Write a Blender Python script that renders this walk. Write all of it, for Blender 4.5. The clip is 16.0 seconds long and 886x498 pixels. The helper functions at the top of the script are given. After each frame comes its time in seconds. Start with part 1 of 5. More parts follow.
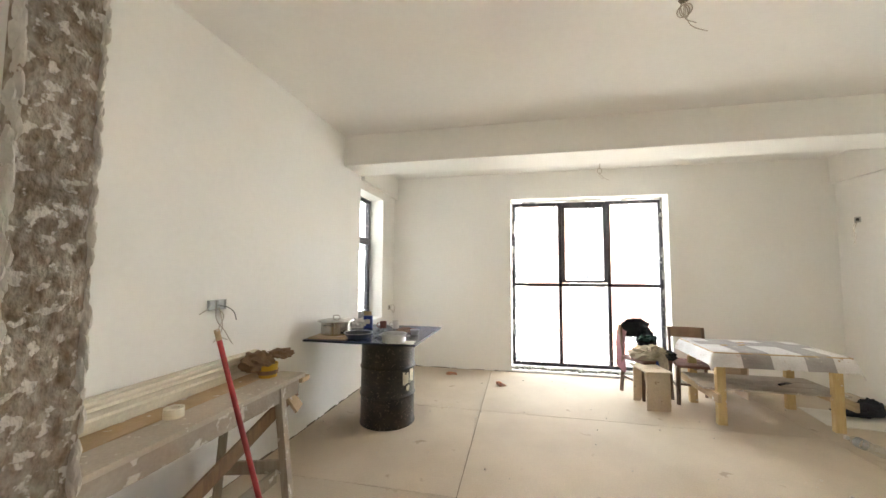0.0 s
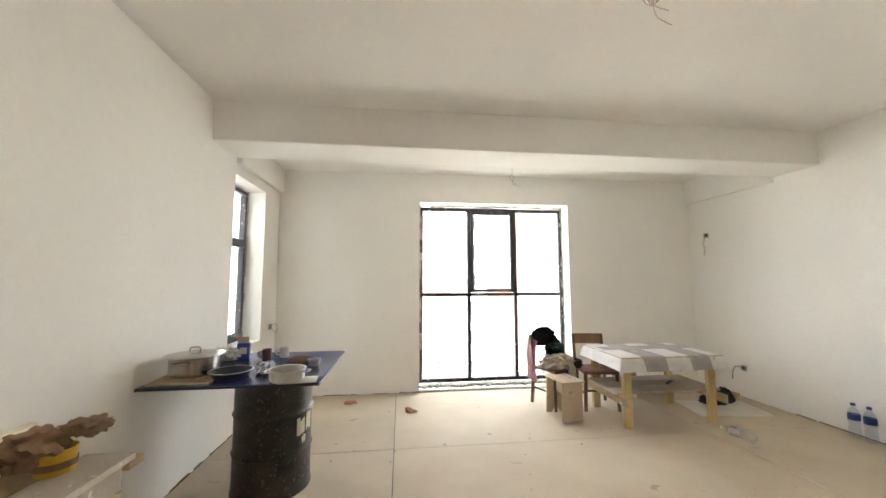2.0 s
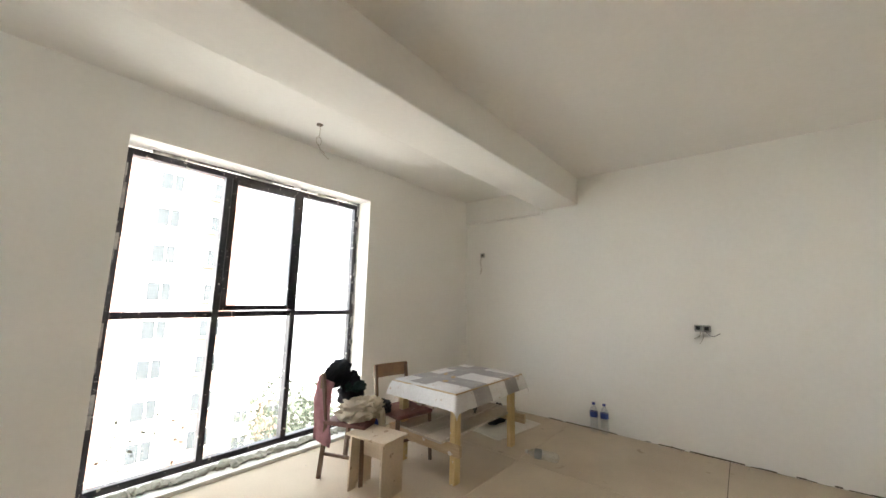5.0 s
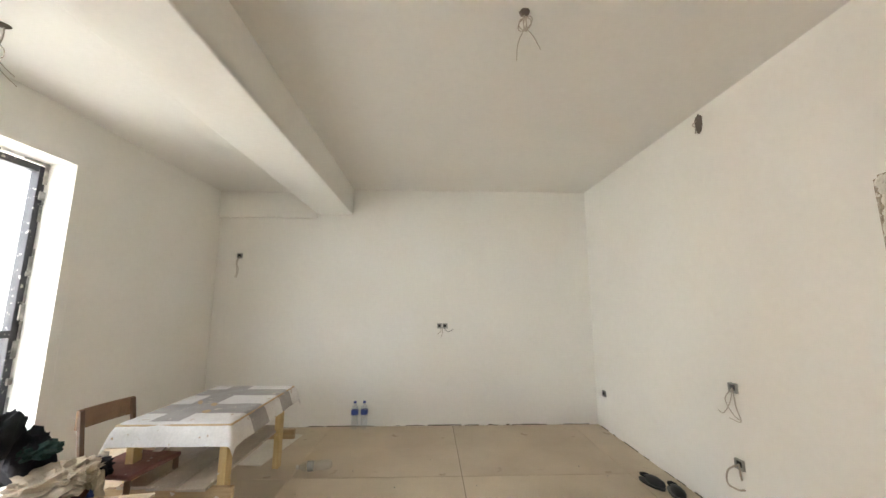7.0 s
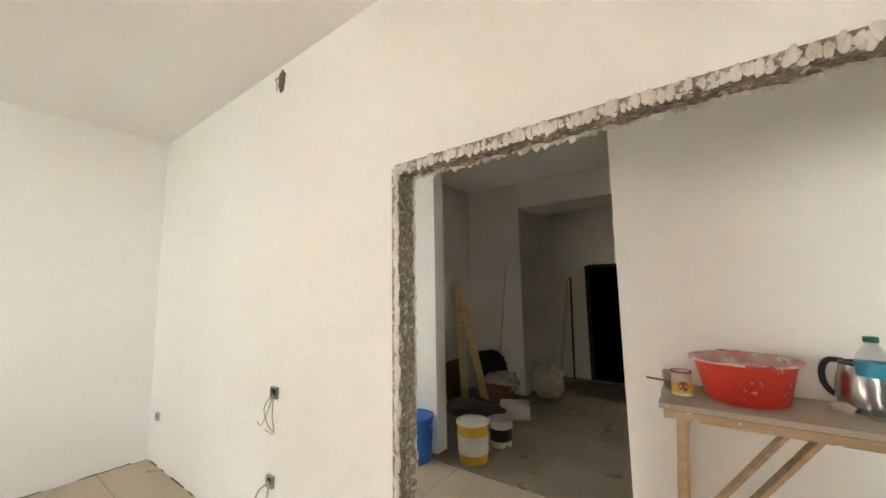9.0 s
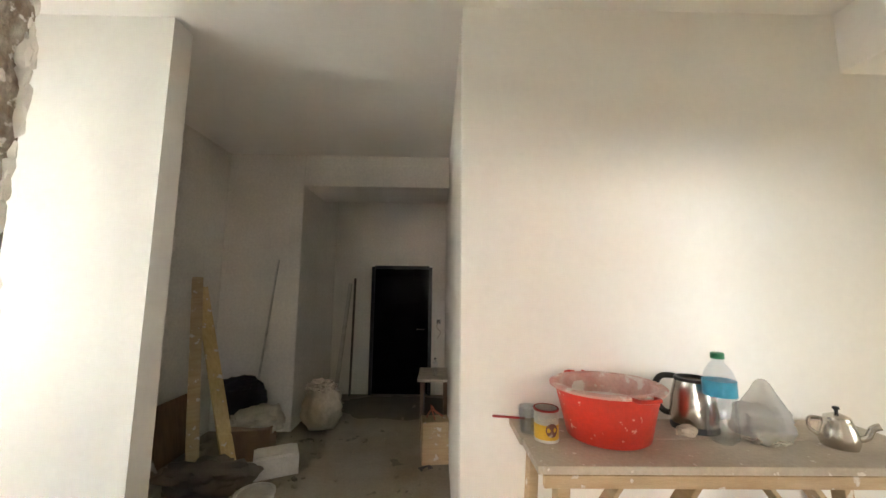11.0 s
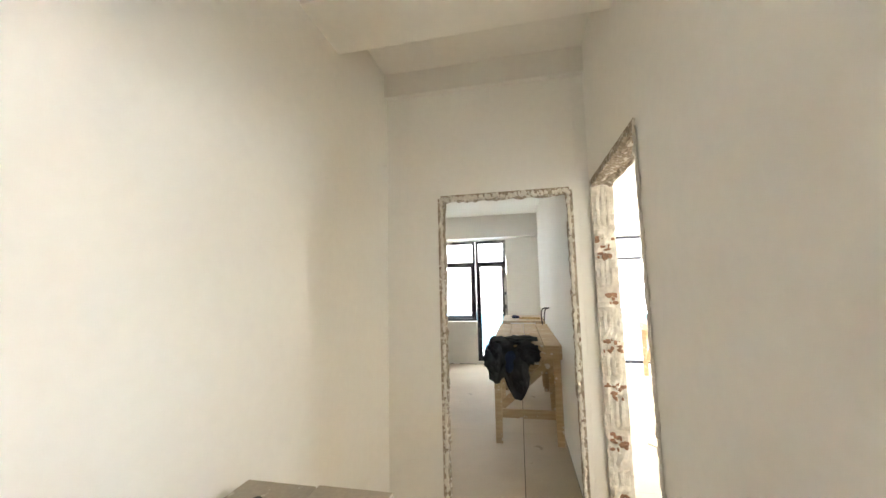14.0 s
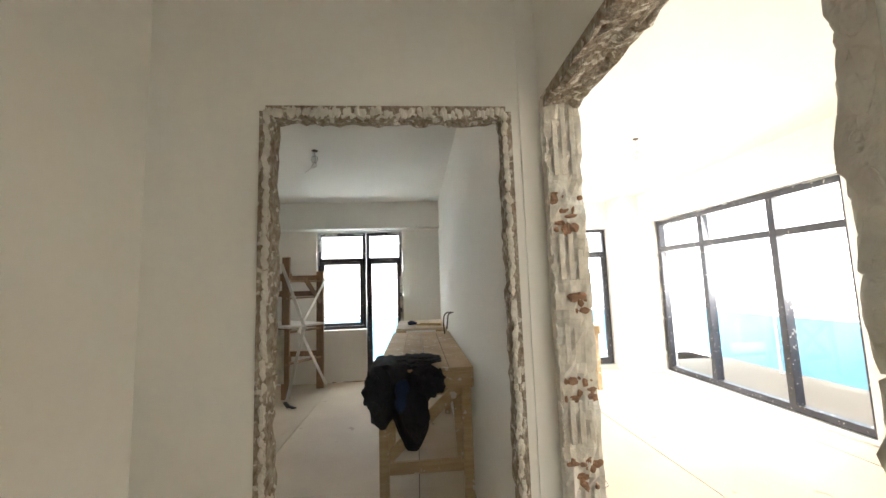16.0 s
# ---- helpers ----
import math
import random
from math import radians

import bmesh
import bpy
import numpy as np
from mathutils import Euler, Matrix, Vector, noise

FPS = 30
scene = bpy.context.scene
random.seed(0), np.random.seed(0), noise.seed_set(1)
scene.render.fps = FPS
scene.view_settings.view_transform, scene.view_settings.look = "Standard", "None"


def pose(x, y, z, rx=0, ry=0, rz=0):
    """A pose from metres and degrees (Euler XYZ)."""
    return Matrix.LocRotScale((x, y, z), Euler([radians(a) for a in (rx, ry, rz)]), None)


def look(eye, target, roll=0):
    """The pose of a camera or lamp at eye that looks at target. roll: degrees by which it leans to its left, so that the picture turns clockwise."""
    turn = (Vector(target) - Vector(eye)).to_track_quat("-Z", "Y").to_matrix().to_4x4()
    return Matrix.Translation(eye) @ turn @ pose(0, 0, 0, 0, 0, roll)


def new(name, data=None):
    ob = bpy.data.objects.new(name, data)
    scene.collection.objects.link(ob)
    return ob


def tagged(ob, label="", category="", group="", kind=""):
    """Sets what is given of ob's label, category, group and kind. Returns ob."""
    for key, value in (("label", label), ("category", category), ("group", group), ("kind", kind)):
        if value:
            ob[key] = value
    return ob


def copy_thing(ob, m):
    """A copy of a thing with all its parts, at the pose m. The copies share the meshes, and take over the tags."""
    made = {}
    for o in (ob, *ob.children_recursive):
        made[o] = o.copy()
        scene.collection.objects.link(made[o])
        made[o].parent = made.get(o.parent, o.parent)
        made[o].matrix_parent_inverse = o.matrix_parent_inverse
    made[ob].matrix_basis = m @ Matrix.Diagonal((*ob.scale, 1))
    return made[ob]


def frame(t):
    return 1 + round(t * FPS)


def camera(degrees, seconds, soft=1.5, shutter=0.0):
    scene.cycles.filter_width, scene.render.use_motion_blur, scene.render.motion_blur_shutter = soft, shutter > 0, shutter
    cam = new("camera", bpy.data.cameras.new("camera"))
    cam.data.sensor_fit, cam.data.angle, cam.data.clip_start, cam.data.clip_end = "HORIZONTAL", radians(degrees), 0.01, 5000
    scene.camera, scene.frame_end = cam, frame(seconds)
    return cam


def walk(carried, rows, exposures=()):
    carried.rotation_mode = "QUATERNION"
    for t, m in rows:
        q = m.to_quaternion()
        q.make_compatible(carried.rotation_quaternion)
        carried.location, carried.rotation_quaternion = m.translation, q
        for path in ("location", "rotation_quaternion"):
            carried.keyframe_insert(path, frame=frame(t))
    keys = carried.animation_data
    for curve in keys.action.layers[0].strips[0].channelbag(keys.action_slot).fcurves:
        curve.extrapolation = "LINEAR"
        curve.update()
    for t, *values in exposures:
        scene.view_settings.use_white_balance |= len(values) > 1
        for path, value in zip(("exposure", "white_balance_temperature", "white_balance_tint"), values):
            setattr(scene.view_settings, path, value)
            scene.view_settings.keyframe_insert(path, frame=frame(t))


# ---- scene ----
cam = camera(102.5, 16.0, shutter=0.0)
PATH = [
    (0, (0.415, 0.0, 1.565), (0.001, 1.953, 1.694), 0.3),
    (0.5, (0.30, 0.13, 1.638), (-0.057, 2.094, 1.755), 0.0),
    (1, (0.125, 0.222, 1.633), (-0.092, 2.205, 1.774), 0.5),
    (1.5, (0.017, 0.361, 1.621), (0.057, 2.355, 1.776), 0.4),
    (2, (0.031, 0.613, 1.588), (0.265, 2.591, 1.762), -0.1),
    (2.5, (0.058, 0.904, 1.588), (0.515, 2.843, 1.772), -0.5),
    (3, (0.033, 1.141, 1.613), (0.728, 3.007, 1.794), 0.3),
    (5.5, (-0.137, 2.494, 1.546), (1.527, 3.562, 1.847), 1.0),
    (6, (-0.121, 2.567, 1.561), (1.671, 3.399, 1.877), 0.7),
    (6.5, (-0.208, 2.724, 1.57), (1.713, 3.181, 1.893), 0.4),
    (7, (-0.353, 2.856, 1.596), (1.622, 2.784, 1.903), 0.1),
    (7.5, (-0.272, 2.668, 1.585), (1.65, 2.197, 1.876), -0.6),
    (8, (-0.225, 2.478, 1.573), (1.523, 1.553, 1.871), -0.6),
    (8.2, (-0.189, 2.337, 1.599), (1.458, 1.236, 1.877), -1.1),
    (10.3, (0.554, 1.273, 1.636), (0.968, -0.670, 1.868), 1.0),
    (10.5, (0.591, 1.170, 1.632), (0.911, -0.791, 1.864), 1.0),
    (11, (0.692, 0.933, 1.627), (0.665, -1.054, 1.852), 0.7),
    (11.5, (0.670, 0.706, 1.614), (0.221, -1.231, 1.828), 0.5),
    (12, (0.572, 0.474, 1.627), (-0.250, -1.338, 1.825), 0.0),
    (12.5, (0.475, 0.255, 1.637), (-0.786, -1.288, 1.806), 0.1),
    (13, (0.282, 0.102, 1.602), (-1.416, -0.936, 1.803), 0.2),
    (13.5, (-0.010, 0.045, 1.588), (-1.896, -0.585, 1.802), -0.3),
    (14, (-0.278, -0.033, 1.601), (-2.225, -0.441, 1.807), -1.3),
    (14.5, (-0.575, -0.092, 1.614), (-2.550, -0.329, 1.814), -1.4),
    (15, (-0.886, -0.087, 1.600), (-2.873, -0.207, 1.800), -1.7),
    (15.5, (-1.163, -0.042, 1.594), (-3.153, -0.076, 1.792), -2.0),
    (16, (-1.448, -0.029, 1.581), (-3.433, 0.122, 1.776), -1.9),
]
EXPOSURES = [(0.0, 4.68), (1.5, 4.6), (3.0, 4.3), (5.5, 3.98), (7.0, 4.28), (8.0, 4.55), (10.5, 5.1), (11.0, 5.3), (11.5, 5.5), (12.0, 5.5), (12.5, 5.35), (13.0, 5.2), (14.0, 5.2), (14.5, 5.15), (15.0, 5.05), (15.5, 4.85), (16.0, 4.45)]
walk(cam, [(t, look(eye, target, roll)) for t, eye, target, roll in PATH], EXPOSURES)
SKY = 0.15

# ---- world and light ----
world = bpy.data.worlds.new("overcast_sky")
scene.world = world
world.use_nodes = True
wn, wl = world.node_tree.nodes, world.node_tree.links
sky = wn.new("ShaderNodeTexSky")
sky.sky_type, sky.sun_disc = "NISHITA", False
scene.cycles.max_bounces, scene.cycles.diffuse_bounces = 14, 10
sky.sun_elevation, sky.sun_rotation = radians(45), radians(153)
sky.air_density, sky.dust_density, sky.ozone_density = 1.0, 6.0, 1.0
soften = wn.new("ShaderNodeHueSaturation")
soften.inputs["Saturation"].default_value = 0.18
wl.new(sky.outputs[0], soften.inputs["Color"])
wl.new(soften.outputs[0], wn["Background"].inputs["Color"])
wn["Background"].inputs["Strength"].default_value = SKY
sun = new("sun", bpy.data.lights.new("sun", "SUN"))
sun.data.energy, sun.data.angle, sun.data.color = 0.7, radians(20), (1, 0.96, 0.9)
sun.matrix_world = look((8, -16, 18), (0, 0, 0))
# sky light through the upper part of the long balcony window
skylight = new("window_skylight", bpy.data.lights.new("window_skylight", "AREA"))
skylight.data.shape, skylight.data.size, skylight.data.size_y = "RECTANGLE", 2.6, 1.3
skylight.data.energy, skylight.data.color = 8.5, (1.0, 0.965, 0.92)
skylight.matrix_world = look((-5.87, 4.28, 1.85), (-5.6, 0.0, 0.9))


# ---- materials ----
def mat(name, a, b=None, scale=3.0, rough=0.7, metal=0.0, bump=0.15, grain=60.0, spots=None, spot_size=9.0, spot_amount=0.4,
        stretch=(1, 1, 1), trans=0.0, alpha=1.0, per_piece=0.0, spec=0.5, depth=1.0):
    """Two-scale colour variation, optional spots of another colour, and fine relief."""
    m = bpy.data.materials.new(name)
    m.use_nodes = True
    n, l = m.node_tree.nodes, m.node_tree.links
    p = n["Principled BSDF"]
    tc = n.new("ShaderNodeTexCoord")
    mp = n.new("ShaderNodeMapping")
    mp.inputs["Scale"].default_value = stretch
    l.new(tc.outputs["Object"], mp.inputs[0])
    big = n.new("ShaderNodeTexNoise")
    big.inputs["Scale"].default_value, big.inputs["Detail"].default_value = scale, 6
    l.new(mp.outputs[0], big.inputs["Vector"])
    fine = n.new("ShaderNodeTexNoise")
    fine.inputs["Scale"].default_value, fine.inputs["Detail"].default_value = grain, 4
    l.new(mp.outputs[0], fine.inputs["Vector"])
    b = b or tuple(c * 0.82 for c in a)
    ramp = n.new("ShaderNodeMapRange")
    ramp.inputs["From Min"].default_value, ramp.inputs["From Max"].default_value = 0.32, 0.68
    l.new(big.outputs[0], ramp.inputs[0])
    mix = n.new("ShaderNodeMix")
    mix.data_type = "RGBA"
    mix.inputs["A"].default_value, mix.inputs["B"].default_value = (*a, 1), (*b, 1)
    l.new(ramp.outputs[0], mix.inputs["Factor"])
    out = mix.outputs["Result"]
    tone = n.new("ShaderNodeMapRange")
    tone.inputs["From Min"].default_value, tone.inputs["From Max"].default_value = 0.3, 0.7
    tone.inputs["To Min"].default_value, tone.inputs["To Max"].default_value = 1 - 0.07 * depth, 1 + 0.05 * depth
    l.new(fine.outputs[0], tone.inputs[0])
    hsv = n.new("ShaderNodeHueSaturation")
    l.new(out, hsv.inputs["Color"])
    l.new(tone.outputs[0], hsv.inputs["Value"])
    out = hsv.outputs[0]
    if per_piece:
        info = n.new("ShaderNodeObjectInfo")
        shade = n.new("ShaderNodeMapRange")
        shade.inputs["To Min"].default_value, shade.inputs["To Max"].default_value = 1 - per_piece, 1 + per_piece
        l.new(info.outputs["Random"], shade.inputs[0])
        h2 = n.new("ShaderNodeHueSaturation")
        l.new(out, h2.inputs["Color"])
        l.new(shade.outputs[0], h2.inputs["Value"])
        out = h2.outputs[0]
    if spots:
        sp = n.new("ShaderNodeTexNoise")
        sp.inputs["Scale"].default_value, sp.inputs["Detail"].default_value = spot_size, 5
        l.new(tc.outputs["Object"], sp.inputs["Vector"])
        cut = n.new("ShaderNodeMapRange")
        cut.inputs["From Min"].default_value = 0.72 - 0.35 * spot_amount
        cut.inputs["From Max"].default_value = 0.76 - 0.35 * spot_amount
        l.new(sp.outputs[0], cut.inputs[0])
        mx = n.new("ShaderNodeMix")
        mx.data_type = "RGBA"
        l.new(out, mx.inputs["A"])
        mx.inputs["B"].default_value = (*spots, 1)
        l.new(cut.outputs[0], mx.inputs["Factor"])
        out = mx.outputs["Result"]
    l.new(out, p.inputs["Base Color"])
    p.inputs["Roughness"].default_value, p.inputs["Metallic"].default_value = rough, metal
    p.inputs["Specular IOR Level"].default_value = spec
    p.inputs["Transmission Weight"].default_value, p.inputs["Alpha"].default_value = trans, alpha
    if bump:
        bp = n.new("ShaderNodeBump")
        bp.inputs["Strength"].default_value, bp.inputs["Distance"].default_value = bump, 0.01
        l.new(fine.outputs[0], bp.inputs["Height"])
        l.new(bp.outputs[0], p.inputs["Normal"])
    return m


def glass_mat(name, tint=(1, 1, 1), rough=0.0, mixin=0.12):
    """Thin clear sheet: mostly see-through, with a gloss."""
    m = bpy.data.materials.new(name)
    m.use_nodes = True
    n, l = m.node_tree.nodes, m.node_tree.links
    t, g, mx = n.new("ShaderNodeBsdfTransparent"), n.new("ShaderNodeBsdfGlossy"), n.new("ShaderNodeMixShader")
    t.inputs[0].default_value, g.inputs["Roughness"].default_value = (*tint, 1), rough
    mx.inputs[0].default_value = mixin
    l.new(t.outputs[0], mx.inputs[1])
    l.new(g.outputs[0], mx.inputs[2])
    l.new(mx.outputs[0], n["Material Output"].inputs[0])
    return m


M = dict(
    wall=mat("painted_plaster", (0.848, 0.837, 0.802), (0.818, 0.803, 0.763), scale=0.9, rough=0.85, bump=0.03, grain=22, depth=0.2, spec=0.25),
    wall_hall=mat("grey_plaster", (0.78, 0.75, 0.70), (0.70, 0.67, 0.61), scale=1.2, rough=0.9, bump=0.08, grain=35),
    ceiling=mat("ceiling_plaster", (0.82, 0.803, 0.768), (0.79, 0.772, 0.737), scale=0.8, rough=0.9, bump=0.03, grain=22, depth=0.2, spec=0.2),
    sheet=mat("fibreboard", (0.60, 0.51, 0.385), (0.50, 0.415, 0.305), scale=1.3, rough=0.75, bump=0.12, grain=90,
              spots=(0.40, 0.32, 0.23), spot_size=4, spot_amount=0.15, per_piece=0.035),
    under=mat("joint_dirt", (0.16, 0.13, 0.10), rough=0.95),
    screed=mat("dusty_screed", (0.36, 0.31, 0.235), (0.27, 0.23, 0.175), scale=2.2, rough=0.95, bump=0.5, grain=40,
               spots=(0.17, 0.14, 0.11), spot_size=4, spot_amount=0.25),
    rough=mat("raw_mortar", (0.46, 0.41, 0.34), (0.24, 0.18, 0.13), scale=55, rough=0.95, bump=1.0, grain=120, depth=3.0,
              spots=(0.66, 0.62, 0.56), spot_size=38, spot_amount=0.42, stretch=(1, 1, 0.6)),
    putty=mat("white_putty", (0.74, 0.71, 0.65), (0.60, 0.56, 0.50), scale=12, rough=0.9, bump=0.7, grain=40),
    brick=mat("red_brick", (0.36, 0.20, 0.12), (0.25, 0.15, 0.10), scale=25, rough=0.95, bump=1.0, grain=60),
    frame=mat("dark_window_frame", (0.028, 0.027, 0.036), (0.05, 0.048, 0.058), scale=8, rough=0.4, bump=0.05,
              spots=(0.45, 0.43, 0.40), spot_size=28, spot_amount=0.22),
    film=mat("frame_film_rags", (0.55, 0.53, 0.50), (0.22, 0.21, 0.20), scale=14, rough=0.7, bump=0.4),
    foam=mat("window_foam", (0.42, 0.40, 0.33), (0.28, 0.27, 0.22), scale=12, rough=0.9, bump=0.8, grain=40),
    wood=mat("raw_pine", (0.52, 0.39, 0.24), (0.43, 0.30, 0.17), scale=5, rough=0.75, bump=0.25, grain=50, stretch=(1, 1, 8),
             spots=(0.66, 0.61, 0.54), spot_size=16, spot_amount=0.25),
    yellow=mat("yellow_pine", (0.62, 0.46, 0.23), (0.52, 0.36, 0.16), scale=5, rough=0.7, bump=0.2, grain=50, stretch=(8, 8, 1),
               spots=(0.68, 0.64, 0.58), spot_size=18, spot_amount=0.25),
    grey=mat("weathered_board", (0.40, 0.345, 0.275), (0.29, 0.245, 0.19), scale=4, rough=0.85, bump=0.35, grain=50, stretch=(8, 1, 1),
             spots=(0.60, 0.56, 0.50), spot_size=13, spot_amount=0.33),
    bench_top=mat("plaster_dusted_board", (0.53, 0.47, 0.39), (0.43, 0.37, 0.29), scale=3, rough=0.85, bump=0.25, grain=60,
                  spots=(0.68, 0.64, 0.57), spot_size=22, spot_amount=0.2),
    brown=mat("brown_board", (0.27, 0.165, 0.09), (0.19, 0.11, 0.06), scale=5, rough=0.7, bump=0.25, stretch=(1, 8, 1)),
    ply=mat("stained_plywood", (0.60, 0.50, 0.37), (0.52, 0.41, 0.29), scale=4, rough=0.75, bump=0.2,
            spots=(0.35, 0.25, 0.17), spot_size=13, spot_amount=0.22),
    drum=mat("oily_black_drum", (0.010, 0.009, 0.008), (0.055, 0.042, 0.03), scale=7, rough=0.45, metal=0.0, bump=0.35, grain=40,
             spots=(0.15, 0.12, 0.09), spot_size=48, spot_amount=0.3),
    label=mat("torn_paper_label", (0.70, 0.64, 0.50), rough=0.9, scale=20),
    blue_board=mat("blue_film_board", (0.020, 0.034, 0.13), (0.035, 0.055, 0.19), scale=5, rough=0.22, bump=0.03,
                   spots=(0.30, 0.30, 0.36), spot_size=10, spot_amount=0.12),
    dark_edge=mat("dark_board_edge", (0.02, 0.02, 0.03), rough=0.5),
    steel=mat("scuffed_steel", (0.62, 0.59, 0.54), (0.48, 0.44, 0.38), scale=9, rough=0.26, metal=0.95, bump=0.05),
    alu=mat("dull_aluminium", (0.66, 0.65, 0.62), (0.52, 0.50, 0.46), scale=9, rough=0.42, metal=0.8, bump=0.08),
    galv=mat("galvanised_box", (0.48, 0.48, 0.46), (0.36, 0.36, 0.34), scale=30, rough=0.45, metal=0.7, bump=0.1),
    black=mat("black_plastic", (0.018, 0.018, 0.02), rough=0.4, bump=0.03),
    black_cloth=mat("black_cloth", (0.010, 0.011, 0.014), (0.022, 0.024, 0.032), scale=8, rough=0.95, bump=0.5, grain=120),
    navy_cloth=mat("navy_cloth", (0.012, 0.022, 0.06), (0.02, 0.035, 0.085), scale=8, rough=0.95, bump=0.5, grain=120),
    green_cloth=mat("dark_green_cloth", (0.015, 0.045, 0.04), rough=0.95, bump=0.5, grain=120),
    pink=mat("quilted_pink_cloth", (0.40, 0.20, 0.22), (0.32, 0.15, 0.17), scale=18, rough=0.95, bump=0.9, grain=55),
    beige=mat("beige_cloth", (0.58, 0.51, 0.41), (0.46, 0.39, 0.30), scale=7, rough=0.95, bump=0.5, grain=100),
    red_cloth=mat("dusty_red_rag", (0.45, 0.12, 0.06), (0.25, 0.10, 0.07), scale=30, rough=0.95),
    orange=mat("orange_glove", (0.62, 0.20, 0.07), (0.35, 0.25, 0.2), scale=40, rough=0.9),
    red=mat("red_plastic", (0.62, 0.045, 0.025), (0.52, 0.035, 0.02), scale=6, rough=0.4, bump=0.08,
            spots=(0.70, 0.42, 0.36), spot_size=24, spot_amount=0.2),
    red_dust=mat("plaster_caked_red_plastic", (0.62, 0.30, 0.26), (0.70, 0.50, 0.46), scale=10, rough=0.8, bump=0.3,
                 spots=(0.78, 0.70, 0.66), spot_size=9, spot_amount=0.45),
    mortar=mat("plaster_mix", (0.70, 0.60, 0.56), (0.60, 0.46, 0.43), scale=8, rough=0.8, bump=0.5, grain=30),
    red_paint=mat("red_painted_pole", (0.42, 0.03, 0.03), (0.30, 0.02, 0.02), scale=12, rough=0.45, bump=0.05),
    cream=mat("cream_moulding", (0.76, 0.71, 0.58), (0.72, 0.66, 0.53), scale=3, rough=0.6, bump=0.05),
    clear=glass_mat("clear_plastic", (0.93, 0.95, 0.97), 0.08, 0.16),
    bag=glass_mat("clear_bag", (0.94, 0.94, 0.94), 0.6, 0.30),
    glass=glass_mat("window_glass", (0.97, 0.985, 0.985), 0.0, 0.05),
    label_blue=mat("blue_bottle_label", (0.02, 0.33, 0.50), (0.03, 0.28, 0.45), scale=10, rough=0.4, bump=0.0),
    navy_label=mat("navy_bottle_label", (0.03, 0.06, 0.28), rough=0.4, bump=0.0),
    green_cap=mat("green_cap", (0.02, 0.22, 0.10), rough=0.4, bump=0.0),
    blue=mat("blue_plastic", (0.02, 0.14, 0.50), (0.02, 0.10, 0.38), scale=7, rough=0.45, bump=0.1, spots=(0.3, 0.33, 0.4), spot_size=14, spot_amount=0.2),
    bright_yellow=mat("yellow_plastic", (0.66, 0.40, 0.03), (0.55, 0.32, 0.02), scale=7, rough=0.45, bump=0.1),
    white=mat("white_plastic", (0.72, 0.70, 0.66), (0.58, 0.55, 0.50), scale=9, rough=0.5, bump=0.1),
    sack=mat("dusty_white_sack", (0.55, 0.50, 0.42), (0.38, 0.34, 0.28), scale=8, rough=0.9, bump=0.5, grain=60),
    paper=mat("white_card", (0.74, 0.71, 0.64), (0.66, 0.62, 0.54), scale=4, rough=0.85, bump=0.1),
    cloth_white=mat("white_tablecloth", (0.72, 0.71, 0.70), (0.62, 0.60, 0.58), scale=5, rough=0.7, bump=0.2,
                    spots=(0.42, 0.30, 0.20), spot_size=17, spot_amount=0.16),
    cloth_grey=mat("grey_tablecloth_check", (0.37, 0.35, 0.34), (0.31, 0.29, 0.28), scale=5, rough=0.7, bump=0.2,
                   spots=(0.52, 0.46, 0.40), spot_size=15, spot_amount=0.25),
    mug=mat("brown_ceramic", (0.20, 0.075, 0.05), rough=0.3, bump=0.02),
    cup=mat("white_ceramic", (0.74, 0.71, 0.66), rough=0.3, bump=0.02),
    wire=mat("pale_wire", (0.50, 0.45, 0.38), (0.38, 0.33, 0.27), scale=30, rough=0.6, bump=0.0),
    dark_wire=mat("grey_cable", (0.10, 0.09, 0.085), rough=0.5, bump=0.0),
    door=mat("black_steel_door", (0.004, 0.004, 0.004), (0.007, 0.006, 0.006), scale=5, rough=0.8, bump=0.05, spec=0.05),
    vinyl=mat("maroon_seat", (0.16, 0.06, 0.05), (0.22, 0.10, 0.08), scale=10, rough=0.6, bump=0.2, spots=(0.5, 0.45, 0.4), spot_size=15, spot_amount=0.2),
    dark_wood=mat("dark_chair_wood", (0.15, 0.085, 0.05), (0.10, 0.055, 0.03), scale=6, rough=0.5, bump=0.1),
    chip=mat("plaster_crumbs", (0.66, 0.61, 0.53), (0.5, 0.44, 0.36), scale=30, rough=0.95),
    facade=mat("pale_facade", (0.50, 0.48, 0.45), (0.44, 0.42, 0.39), scale=0.2, rough=0.9, grain=4),
    facade_red=mat("pink_brick_facade", (0.28, 0.15, 0.11), (0.24, 0.13, 0.10), scale=0.3, rough=0.9, grain=6),
    pane_far=mat("far_window_pane", (0.055, 0.06, 0.062), rough=0.7, bump=0.0, spec=0.03),
    roof=mat("grey_roof", (0.45, 0.44, 0.43), rough=0.9),
    leaf=mat("leaf_green", (0.045, 0.055, 0.035), (0.06, 0.07, 0.045), scale=2, rough=0.8),
    bark=mat("bark", (0.14, 0.10, 0.07), rough=0.9, bump=0.6),
    earth=mat("street_ground", (0.36, 0.35, 0.33), (0.30, 0.29, 0.27), scale=0.1, rough=0.95),
    blue_panel=mat("blue_balcony_sheet", (0.16, 0.42, 0.62), (0.22, 0.48, 0.66), scale=1.5, rough=0.5, bump=0.05),
    slab=mat("balcony_concrete", (0.62, 0.61, 0.58), (0.52, 0.51, 0.48), scale=2, rough=0.9, bump=0.3),
)


